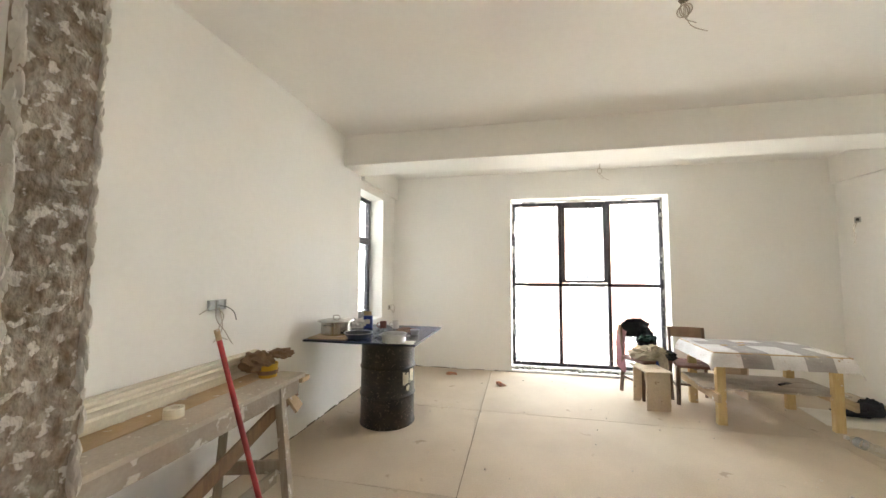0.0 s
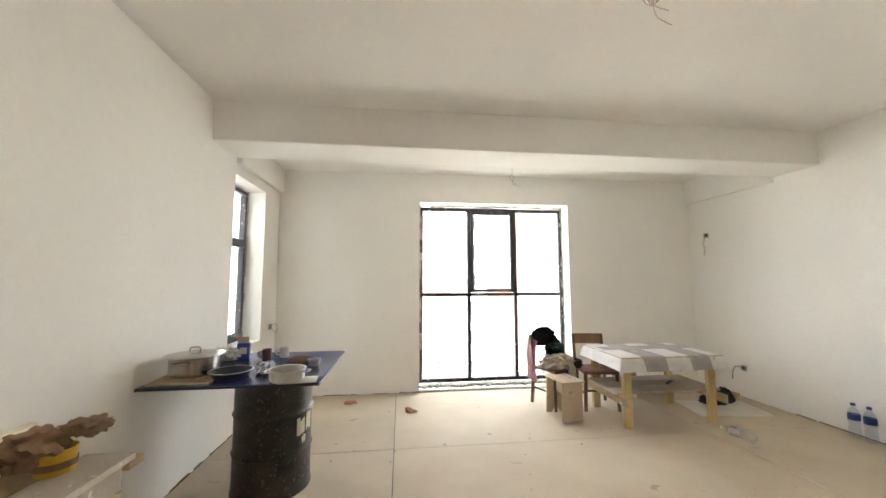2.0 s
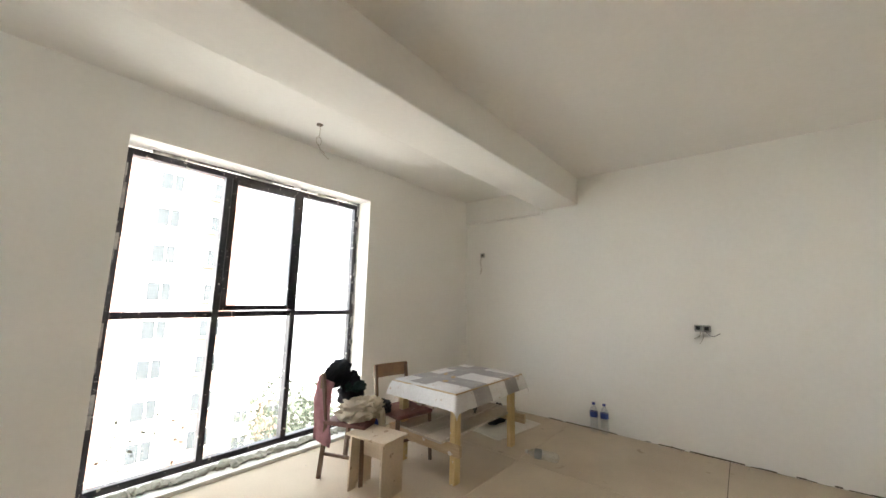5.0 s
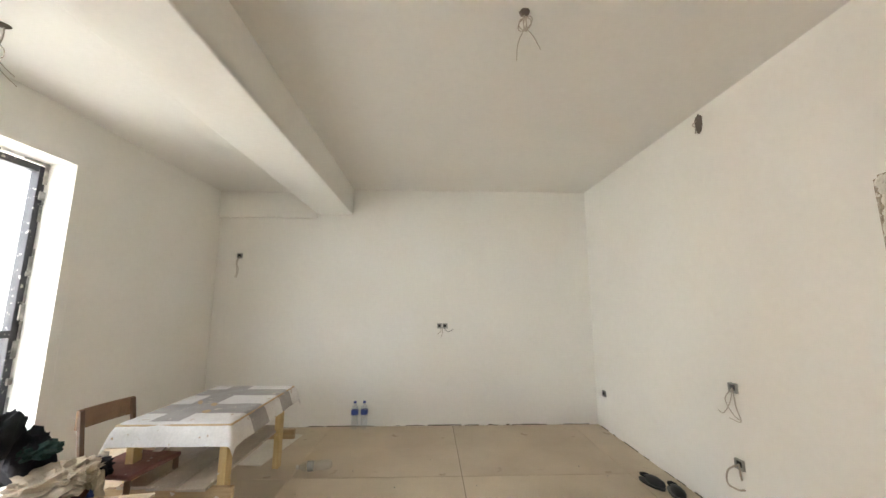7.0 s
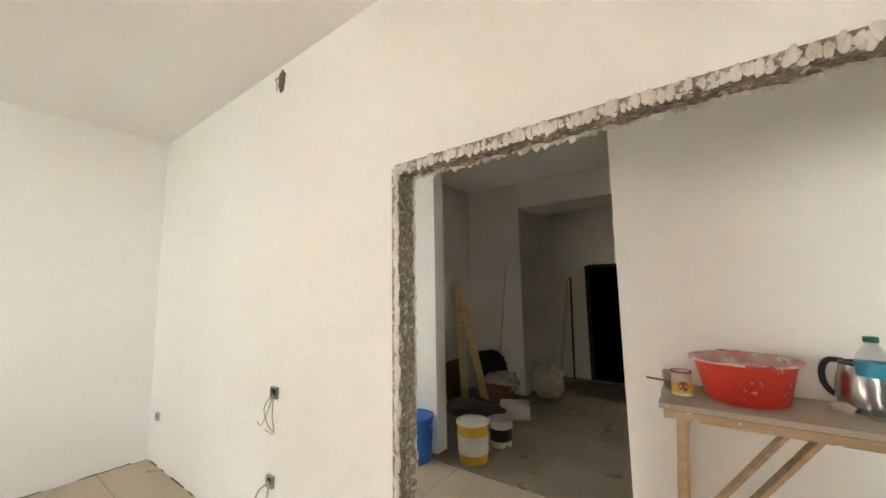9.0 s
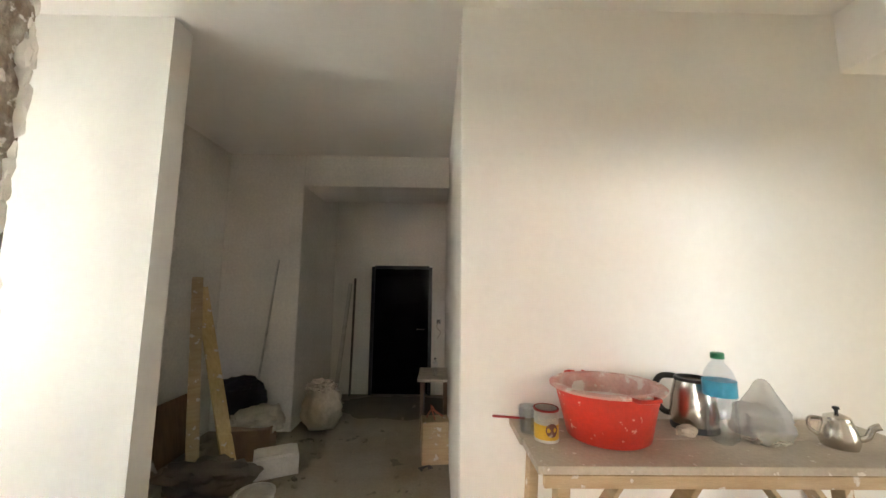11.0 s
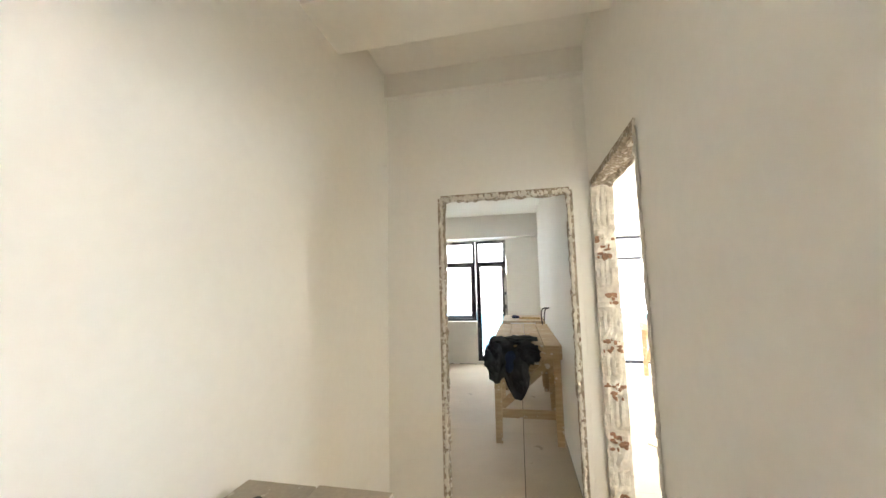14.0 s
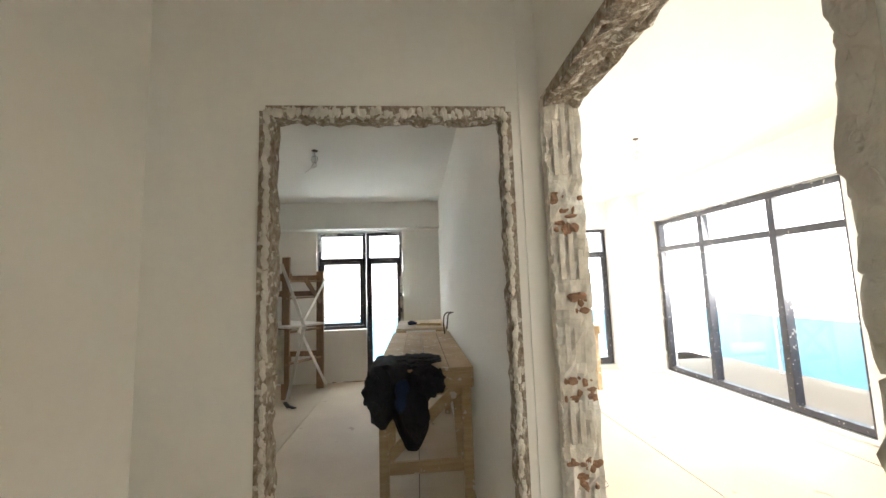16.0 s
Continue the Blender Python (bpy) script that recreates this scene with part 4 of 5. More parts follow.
part("film", box(B(), (0, 0, 0.0200), (1.13, 1.09, 0.002)), "blue_board", board, "glossy blue film face")
TOP = 0.903
cooking = [(0, 0), (0.125, 0), (0.135, 0.01), (0.135, 0.11), (0.142, 0.115), (0.138, 0.118), (0.131, 0.11), (0.131, 0.012), (0, 0.010)]
pot = thing("cooking_pot", "steel cooking pot with a lid on a chopping board", "pot", (-1.45, 3.45, TOP + 0.016))
pot.scale = (1.15, 1.15, 1.12)
part("body", lathe(B(), cooking, 40), "steel", pot, smooth=40)
part("lid", lathe(B(), [(0.165, 0.118), (0.165, 0.122), (0.13, 0.128), (0.05, 0.140), (0, 0.142)], 40), "steel", pot, "flat steel lid", smooth=40)
part("knob", tube(B(), [(-0.03, 0, 0.14), (-0.025, 0, 0.165), (0.025, 0, 0.165), (0.03, 0, 0.14)], 0.005), "steel", pot, smooth=60)
for s in (1, -1):
    part("handle", tube(B(), [(s * 0.04, -s * 0.13, 0.09), (s * 0.04, -s * 0.165, 0.09), (-s * 0.04, -s * 0.165, 0.09), (-s * 0.04, -s * 0.13, 0.09)], 0.006), "steel", pot, smooth=60)
single("chopping_board", box(B(), (0, 0, 0.007), (0.38, 0.26, 0.014), bevel=0.003), "wood", "brown wooden chopping board on the blue board", "chopping board", (-1.43, 3.33, TOP), 4)
pan = thing("frying_pan", "black shallow frying pan", "pan", (-1.16, 3.36, TOP))
part("body", lathe(B(), [(0, 0), (0.105, 0), (0.138, 0.05), (0.142, 0.052), (0.135, 0.05), (0.102, 0.005), (0, 0.004)], 40), "black", pan, smooth=40)
part("rim", lathe(B(), [(0.136, 0.0515), (0.143, 0.0515), (0.143, 0.055), (0.136, 0.055), (0.136, 0.0515)], 40), "alu", pan, smooth=40)
part("handle", tube(B(), [(-0.13, 0.05, 0.045), (-0.2, 0.1, 0.055), (-0.27, 0.15, 0.06)], 0.011), "black", pan, smooth=60)
bowl = thing("saucepan", "dull aluminium saucepan without lid", "saucepan", (-0.74, 3.24, TOP))
part("body", lathe(B(), [(0, 0), (0.10, 0), (0.112, 0.012), (0.115, 0.075), (0.122, 0.08), (0.118, 0.083), (0.110, 0.078), (0.107, 0.012), (0, 0.008)], 40), "alu", bowl, smooth=40)
for s in (1, -1):
    part("handle", tube(B(), [(s * 0.112, -0.03, 0.06), (s * 0.145, -0.025, 0.062), (s * 0.145, 0.025, 0.062), (s * 0.112, 0.03, 0.06)], 0.005), "alu", bowl, smooth=60)
carton = thing("salt_carton", "blue and white carton with an open cardboard flap", "carton", (-1.33, 3.98, TOP), 12)
part("body", box(B(), (0, 0, 0.07), (0.10, 0.06, 0.14), bevel=0.003), "navy_label", carton)
part("emblem", box(B(), (0, -0.031, 0.075), (0.055, 0.003, 0.055), bevel=0.001), "paper", carton)
part("flap", box(B(), (-0.01, 0.02, 0.165), (0.09, 0.003, 0.05), (12, 0, 0)), "wood", carton)


def mug(name, label, at, m, turn):
    t = thing(name, label, "mug", at, turn)
    part("cup", lathe(B(), [(0, 0), (0.034, 0), (0.038, 0.006), (0.038, 0.088), (0.040, 0.09), (0.035, 0.088), (0.034, 0.008), (0, 0.006)]), m, t, smooth=40)
    part("handle", tube(B(), [(-0.036, 0, 0.072), (-0.066, 0, 0.066), (-0.068, 0, 0.034), (-0.037, 0, 0.022)], 0.006), m, t, smooth=60)


mug("mug", "brown glazed mug on the board", (-1.12, 3.93, TOP), "mug", 20)
mug("mug", "off-white ceramic mug on the board", (-1.00, 4.02, TOP), "cup", 15)
single("glass_jar_bowl", lathe(B(), [(0, 0), (0.035, 0), (0.05, 0.05), (0.054, 0.052), (0.046, 0.05), (0.032, 0.006), (0, 0.005)]), "alu", "small dented metal bowl on the board", "bowl", (-0.66, 3.66, TOP), smooth=40)
single("herb_heap", lump(B(), (0, 0, 0.02), (0.09, 0.05, 0.025), 0.5, 3, 9), "brown", "small brown heap of dry crumbs", "crumbs", (-0.80, 3.80, TOP), 10)
single("plastic_wrap", lump(B(), (0, 0, 0.03), (0.05, 0.08, 0.04), 0.6, 3, 4), "bag", "scrap of clear plastic wrap", "plastic wrap", (-0.97, 3.50, TOP), smooth=60)
single("paper_sheet", box(B(), (0, 0, 0.002), (0.24, 0.16, 0.003)), "paper", "white paper sheet at the board's edge", "paper", (-0.66, 3.23, TOP - 0.0005), 6)
single("plastic_bag", lump(B(), (0, 0, 0.05), (0.10, 0.06, 0.06), 0.5, 3, 14), "white", "white plastic bag behind the pot", "bag", (-1.45, 3.93, TOP), smooth=60)

# work table with the cloth
table = thing("work_table", "raw yellow timber work table with a low shelf", "table", (2.99, 4.68, 0))
legs = ((-0.52, -0.36), (0.52, -0.32), (-0.50, 0.30), (0.50, 0.30))
for x, y in legs:
    part("leg", box(B(), (x, y, 0.365), (0.085, 0.055, 0.73), bevel=0.004), "yellow", table)
for y in (-0.36, 0.30):
    part("apron", box(B(), (0, y + (0.04 if y < 0 else -0.04), 0.69), (1.10, 0.03, 0.08), bevel=0.003), "yellow", table)
for x in (-0.565, 0.565):
    part("apron", box(B(), (x, -0.03, 0.685), (0.03, 0.70, 0.08), bevel=0.003), "yellow", table)
    part("rail", box(B(), (x * 1.02, -0.03, 0.29), (0.035, 0.86, 0.09), bevel=0.003), "wood", table)
part("tabletop", box(B(), (0, -0.02, 0.74), (1.20, 0.80, 0.02), bevel=0.003), "wood", table)
for k, y in enumerate((-0.21, 0.0, 0.21)):
    part("shelf_board", box(B(), (0.01 * k, y, 0.345 + 0.001 * k), (1.30 - 0.02 * k, 0.20, 0.02), bevel=0.003), "bench_top", table)
part("brace", span(B(), (-0.50, 0.27, 0.40), (0.25, 0.27, 0.66), 0.07, 0.022), "grey", table)


def cloth(u, v):
    w, d = 0.615, 0.415
    x, y = (u * 2 - 1) * (w + 0.10), (v * 2 - 1) * (d + 0.11) - 0.02
    ox, oy = max(0, abs(x) - w + 0.03), max(0, abs(y + 0.02) - d + 0.03)
    over = math.hypot(ox, oy)
    wob = 0.008 * noise.noise(Vector((x * 7, y * 7, 0))) + 0.02 * over * math.sin(x * 25 + y * 21)
    z = 0.757 + abs(wob) * 0.6 - over * 1.05
    cx, cy = max(-w, min(w, x)), max(-d - 0.02, min(d - 0.02, y))
    return Vector((cx + (x - cx) * 0.35 + wob * (ox > 0), cy + (y - cy) * 0.35 + wob * (oy > 0), z))


tc = thing("tablecloth", "white and grey checked oilcloth stained with plaster", "tablecloth", (2.99, 4.68, 0))
bm = drape(B(), cloth, 60, 40, 0.003)
me = mesh_of(bm, "cloth", "cloth_white", 50)
me.materials.append(M["cloth_grey"])
for p in me.polygons:
    c = p.center
    if (-0.36 < c.x < -0.10) or (0.18 < c.x < 0.44) or (-0.02 < c.y < 0.2 and -0.55 < c.x):
        p.material_index = 1
o = new("cloth", me)
o.parent = tc
single("plaster_scraps", lump(lump(lump(B(), (0, 0, 0.004), (0.05, 0.02, 0.004), 0.4), (0.14, 0.1, 0.004), (0.06, 0.015, 0.004), 0.4), (-0.2, 0.05, 0.004), (0.04, 0.025, 0.004), 0.4), "wood", "wood chips and plaster scraps on the cloth", "scraps", (2.85, 4.65, 0.762), 30)
single("putty_knife", box(box(B(), (0, 0, 0.012), (0.10, 0.025, 0.02), bevel=0.004), (0.10, 0, 0.01), (0.10, 0.05, 0.003)), "black", "black-handled scraper on the table shelf", "scraper", (3.2, 4.62, 0.358), 35)
single("hardboard_offcut", box(B(), (0, 0, 0.006), (0.85, 0.52, 0.010), bevel=0.002), "paper", "white panel lying on the floor below the table", "panel", (3.98, 4.72, 0.003), -8)
single("black_bag", lump(lump(B(), (0, 0, 0.06), (0.22, 0.12, 0.07), 0.4, 2.5, 3), (0.2, 0.06, 0.07), (0.1, 0.08, 0.09), 0.4, 2.5, 8), "black_cloth", "crumpled black bag on a white panel", "bag", (4.05, 4.86, 0.015), 10, smooth=60)
single("timber_offcut", box(B(), (0, 0, 0.04), (0.12, 0.10, 0.08), bevel=0.003), "wood", "short timber offcut by the wall", "offcut", (4.45, 5.02, 0.003), 15)


def chair(label, at, turn, seat, slim=False):
    """A plain old wooden chair: four legs, seat, rails, curved back board."""
    c = thing("chair", label, "chair", at, turn)
    for x in (-0.19, 0.19):
        part("leg", span(B(), (x * 1.06, -0.19, 0), (x, -0.18, 0.44), 0.035, 0.035), "dark_wood", c)
        part("leg", span(B(), (x * 1.06, 0.22, 0), (x, 0.18, 0.46), 0.035, 0.035), "dark_wood", c)
        part("back_post", span(B(), (x, 0.18, 0.44), (x * 0.98, 0.245, 0.86), 0.032, 0.028), "dark_wood", c)
        part("rail", span(B(), (x * 1.03, -0.185, 0.2), (x * 1.03, 0.2, 0.2), 0.02, 0.025), "dark_wood", c)
    part("rail", span(B(), (-0.19, -0.18, 0.24), (0.19, -0.18, 0.24), 0.02, 0.025), "dark_wood", c)
    bm = B()
    for i in range(8):
        x = -0.2 + 0.05 * (i + 0.5) + 0.0
        box(bm, (x, 0.245 + 0.02 * (1 - (x / 0.22) ** 2), 0.80), (0.056, 0.016, 0.13))
    part("backrest", bm, "brown", c)
    part("seat", box(B(), (0, 0, 0.455), (0.42, 0.42, 0.035), bevel=0.012), seat, c)
    return c


chair("dark wooden chair heaped with clothes by the window", (2.02, 5.12, 0), 22, "vinyl")
chair("brown wooden chair with a worn maroon seat behind the table", (2.50, 5.00, 0), -8, "vinyl")
coat = thing("clothes_heap", "heap of black, green, pink and beige clothes on a chair", "clothes", (2.02, 5.12, 0), 22)
part("black_jacket", lump(lump(B(), (0.05, 0.25, 0.80), (0.20, 0.06, 0.13), 0.35, 2.5, 1), (0.14, 0.16, 0.64), (0.11, 0.10, 0.16), 0.4, 2.5, 5), "black_cloth", coat, "black jacket over the backrest", smooth=60)
part("green_shirt", lump(B(), (0.12, 0.10, 0.70), (0.10, 0.09, 0.045), 0.5, 3, 7), "green_cloth", coat, "dark green shirt", smooth=60)
part("pink_cover", drape(B(), lambda u, v: Vector((-0.16 - 0.05 * v + 0.02 * noise.noise(Vector((u * 4, v * 5, 0))), 0.31 - 0.17 * u + 0.02 * math.sin(v * 5), 0.84 - 0.52 * v - 0.06 * u)), 14, 16, 0.012), "pink", coat, "quilted pink cover hanging down", smooth=60)
part("beige_shirt", lump(lump(lump(B(), (0, -0.02, 0.53), (0.19, 0.17, 0.08), 0.55, 3.2, 2), (0.02, -0.12, 0.58), (0.12, 0.10, 0.06), 0.6, 3.5, 11), (0.05, -0.22, 0.40), (0.06, 0.035, 0.15), 0.4, 3, 4, flat=False), "beige", coat, "crumpled beige shirt", smooth=50)
part("dark_rag", lump(B(), (0.17, -0.15, 0.53), (0.09, 0.09, 0.06), 0.5, 3, 13), "black_cloth", coat, smooth=60)
part("blue_sleeve", lump(B(), (-0.03, -0.225, 0.36), (0.03, 0.02, 0.11), 0.35, 3, 6, flat=False), "navy_label", coat, "blue sleeve", smooth=60)

stool = thing("stool", "small stained plywood stool with cut-out sides", "stool", (1.94, 4.73, 0), 8, "stools")
part("seat", box(B(), (0, 0, 0.435), (0.29, 0.42, 0.018), bevel=0.003), "ply", stool)
for y in (-0.17, 0.17):
    bm = B()
    pts = [(-0.13, 0), (-0.05, 0), (0.0, 0.11), (0.05, 0), (0.13, 0), (0.12, 0.426), (-0.12, 0.426)] if y > 0 else [(-0.13, 0), (0.13, 0), (0.13, 0.426), (-0.13, 0.426)]
    f = bm.faces.new([bm.verts.new((x, y - 0.009, z)) for x, z in pts])
    ext = bmesh.ops.extrude_face_region(bm, geom=[f])
    bmesh.ops.translate(bm, vec=(0, 0.018, 0), verts=[v for v in ext["geom"] if isinstance(v, bmesh.types.BMVert)])
    part("side", bm, "ply", stool)
part("stretcher", box(B(), (0, 0, 0.33), (0.018, 0.32, 0.16), bevel=0.002), "ply", stool)


low = copy_thing(stool, pose(3.02, 5.32, 0, 0, 0, 92))
tagged(low, "stained plywood stool pushed behind the work table", "stool", "stools")


def bottle(name, label, at, turn, h, r, lab, cap, tilt=None, fill=True, group=""):
    """A clear bottle with waist, neck, screw cap and label band."""
    t = thing(name, label, "bottle", at, turn, group)
    if tilt:
        t.matrix_basis = pose(at[0] + zone_x, at[1], at[2], *tilt)
    prof = [(0, 0.01), (r * 0.6, 0.0), (r * 0.97, 0.02), (r, 0.06 * h / 0.33), (r * 0.93, h * 0.36), (r * 0.86, h * 0.40), (r * 0.95, h * 0.45), (r, h * 0.5),
            (r, h * 0.70), (r * 0.8, h * 0.80), (r * 0.36, h * 0.90), (r * 0.32, h * 0.955), (0, h * 0.955)]
    o = part("body", lathe(B(), prof, 26), "clear", t, smooth=50)
    part("label", lathe(B(), [(r * 1.012, h * 0.52), (r * 1.02, h * 0.52), (r * 1.02, h * 0.69), (r * 1.012, h * 0.69)], 26), lab, t, smooth=50)
    part("cap", lathe(B(), [(r * 0.40, h * 0.93), (r * 0.42, h * 0.935), (r * 0.42, h * 0.99), (r * 0.36, h), (0, h)], 18), cap, t, smooth=40)
    return t


bottle("water_bottle", "clear water bottle with navy label against the wall", (4.58, 3.82, 0.003), 0, 0.34, 0.046, "navy_label", "navy_label", group="bottles by the wall")
bottle("water_bottle", "clear water bottle with navy label against the wall", (4.59, 3.70, 0.003), 50, 0.34, 0.046, "navy_label", "navy_label", group="bottles by the wall")
bottle("empty_bottle", "empty clear bottle lying on the floor", (3.44, 3.80, 0.05), 0, 0.33, 0.045, "bag", "white", tilt=(90, 0, 190))


def shoe(label, at, turn):
    s = thing("shoe", label, "shoe", at, turn, "pair of shoes")
    part("sole", lathe(B(), [(0, 0), (0.048, 0), (0.05, 0.018), (0, 0.02)], 24, sx=2.6), "black", s, smooth=40)
    bm = lump(B(), (0.03, 0, 0.045), (0.10, 0.046, 0.04), 0.08, 2, 1, 3)
    part("upper", bm, "black", s, "black rubber upper", smooth=60)
    part("opening", lathe(B(), [(0.034, 0.050), (0.038, 0.062), (0.034, 0.066), (0.03, 0.055), (0, 0.05)], 20, at=(-0.06, 0, 0), sx=1.5), "black_cloth", s)


shoe("black rubber clog on the floor", (3.04, 0.86, 0.003), 200)
shoe("black rubber clog askew beside its pair", (2.86, 0.76, 0.003), 170)


def glove(label, at, turn):
    bm = lump(B(), (0, 0, 0.018), (0.05, 0.035, 0.02), 0.5, 3, at[0])
    for k in range(4):
        tube(bm, [(0.03, (k - 1.5) * 0.015, 0.015), (0.07, (k - 1.5) * 0.024, 0.02), (0.10, (k - 1.2) * 0.03, 0.01)], 0.009)
    single("work_glove", bm, "orange", label, "glove", at, turn, "work gloves", smooth=60)


glove("crumpled orange work glove on the floor", (-0.62, 5.44, 0.003), 20)
glove("dusty orange work glove lying flat", (0.14, 5.12, 0.003), -60)

# crumbs of plaster and dust lying on the boards
bm = B()
rng = random.Random(11)
for i in range(240):
    x, y = rng.uniform(-1.6, 4.6), rng.uniform(0.7, 5.75)
    if i % 3 == 0:
        x, y = rng.choice(((rng.uniform(-1.66, -1.4), rng.uniform(2.6, 5.7)), (rng.uniform(-1.6, 0.3), rng.uniform(5.7, 5.8)), (rng.uniform(4.58, 4.66), rng.uniform(0.7, 5.2))))
    s = rng.uniform(0.003, 0.011)
    box(bm, (x, y, 0.003 + s * 0.4), (s * 1.6, s, s), (rng.uniform(0, 40), rng.uniform(0, 40), rng.uniform(0, 180)))
single("crumbs", bm, "chip", "plaster crumbs scattered on the fibreboard floor", "crumbs", kind="stuff")


def ragged_skirt(name, pts):
    """The uneven dark gap along the foot of a plastered wall."""
    bm = B()
    rng = random.Random(hash_of(name))
    for a, b in pts:
        a, b = Vector(a), Vector(b)
        ln = (b - a).length
        d = 0
        while d < ln:
            s = rng.uniform(0.03, 0.14)
            p = a.lerp(b, min(1, (d + s / 2) / ln))
            if rng.random() < 0.6:
                h = rng.uniform(0.003, 0.013)
                horiz = abs(b.x - a.x) > abs(b.y - a.y)
                box(bm, (p.x, p.y, 0.004 + h / 2), (s, 0.010, h) if horiz else (0.010, s, h), (0, 0, rng.uniform(-4, 4)))
            d += s
    structure(name, bm, "under", "dark ragged gap at the foot of the walls")


ragged_skirt("trim_wall_foot", [((WEST + 0.004, 2.5, 0), (WEST + 0.004, 5.8, 0)), ((-1.6, NORTH - 0.003, 0), (0.28, NORTH - 0.003, 0)), ((EAST - 0.003, 0.7, 0), (EAST - 0.003, 4.4, 0)),
                                 ((1.4, SOUTH + 0.003, 0), (4.6, SOUTH + 0.003, 0)), ((-7.67, -1.74, 0), (-7.67, -0.95, 0))])


# ---- corridor: bench with tub and kettle ----
set_zone(-0.2)
BENCH_Z = 0.998
trestle_table("work_bench", "plaster-splashed plank bench along the corridor wall", BENCH_Z, (-1.66, 0.0), (0.0, 0.49), (0.52, -0.91, 0), 0, 2, "bench_top", "wood", apron=0.045)


def on_bench(x, y):
    return (x, y, BENCH_Z + 0.001)


tub = thing("plaster_tub", "red plastic tub caked with white plaster", "tub", on_bench(0.135, -0.70), 12)
tub.scale = (0.93, 0.93, 0.91)
part("body", lathe(B(), [(0, 0), (0.165, 0), (0.175, 0.008), (0.222, 0.23), (0.222, 0.235), (0.212, 0.232), (0.17, 0.02), (0, 0.014)], 44, sx=1.08), "red", tub, smooth=40)
part("rim", lathe(B(), [(0.205, 0.228), (0.245, 0.230), (0.247, 0.24), (0.235, 0.247), (0.205, 0.243), (0.205, 0.228)], 44, sx=1.08), "red_dust", tub, "plaster-caked rim", smooth=40)
part("inside", lathe(B(), [(0.2105, 0.228), (0.195, 0.150), (0.19, 0.145)], 44, sx=1.075), "red_dust", tub, "plaster-caked inner wall", smooth=60)
part("plaster", lathe(B(), [(0.196, 0.150), (0.14, 0.158), (0.06, 0.152), (0, 0.156)], 44, sx=1.075), "mortar", tub, "drying pinkish plaster", smooth=60)
for s in (1, -1):
    part("handle", tube(B(), [(-0.05, s * 0.225, 0.236), (-0.045, s * 0.275, 0.238), (0.045, s * 0.275, 0.238), (0.05, s * 0.225, 0.236)], 0.009), "red", tub, smooth=60)

can = thing("paint_can", "opened paint can with a yellow and plum label", "paint can", on_bench(0.42, -0.655), 0)
part("body", lathe(B(), [(0, 0), (0.050, 0), (0.052, 0.004), (0.050, 0.008), (0.050, 0.122), (0.053, 0.126), (0.050, 0.13), (0.043, 0.126), (0.042, 0.08), (0, 0.08)], 32), "alu", can, smooth=40)
part("label", lathe(B(), [(0.0505, 0.012), (0.0512, 0.012), (0.0512, 0.07), (0.0505, 0.07)], 32), "bright_yellow", can, "yellow paper label", smooth=60)
part("rim", lathe(B(), [(0.0525, 0.122), (0.0545, 0.126), (0.0525, 0.131), (0.045, 0.130)], 32), "red_paint", can, "red paint on the rim", smooth=60)
plum = B()
for k in range(24):
    a, b = 2 * math.pi * k / 24, 2 * math.pi * (k + 1) / 24
    tri = []
    for r, q in ((0, 0), (0.027, a), (0.027, b)):
        ang = radians(100) + r * math.cos(q) / 0.0522
        tri.append(plum.verts.new((0.0522 * math.cos(ang), 0.0522 * math.sin(ang), 0.052 + r * math.sin(q))))
    plum.faces.new(tri)
part("badge", plum, "vinyl", can, "plum round badge")


def lettering(text, size, material, parent, m):
    cu = bpy.data.curves.new("lettering", "FONT")
    cu.body, cu.size, cu.extrude, cu.align_x = text, size, 0.0004, "CENTER"
    tmp = new("lettering", cu)
    me = bpy.data.meshes.new_from_object(tmp.evaluated_get(bpy.context.evaluated_depsgraph_get()))
    bpy.data.objects.remove(tmp)
    me.materials.clear()
    me.materials.append(M[material])
    ob = new("lettering", me)
    ob.parent, ob.matrix_basis = parent, m
    return ob


for v, ch in enumerate("ECO-BOYA"):
    a = 38 + v * 11.5
    lettering(ch, 0.022, "paper", can, pose(0.0516 * math.cos(radians(a)), 0.0516 * math.sin(radians(a)), 0.086, 90, 0, a + 90))
bk = thing("glass_beaker", "clear dusty plastic beaker with a brush", "beaker", on_bench(0.475, -0.73))
part("beaker", lathe(B(), [(0, 0), (0.04, 0), (0.047, 0.11), (0.044, 0.11), (0.037, 0.006), (0, 0.006)]), "clear", bk, smooth=50)
single("brush", tube(B(), [(0, 0, 0.01), (0.16, 0.03, 0.03)], 0.006), "red_paint", "thin red-handled brush reaching over the bench edge", "brush", on_bench(0.46, -0.87), 0, smooth=60)

ket = thing("electric_kettle", "steel electric kettle with black handle, lid open", "kettle", on_bench(-0.315, -0.79), -42)
ket.scale = (1.1, 1.1, 1.08)
part("base", lathe(B(), [(0, 0), (0.088, 0), (0.09, 0.012), (0.084, 0.024), (0, 0.024)], 32), "black", ket, smooth=40)
part("body", lathe(B(), [(0.084, 0.024), (0.089, 0.06), (0.082, 0.13), (0.066, 0.195), (0.064, 0.205), (0.058, 0.205), (0.06, 0.19), (0.07, 0.1), (0, 0.03)], 36), "steel", ket, smooth=50)
part("collar", lathe(B(), [(0.064, 0.198), (0.068, 0.20), (0.068, 0.212), (0.055, 0.215), (0.055, 0.2)], 32), "black", ket, smooth=40)
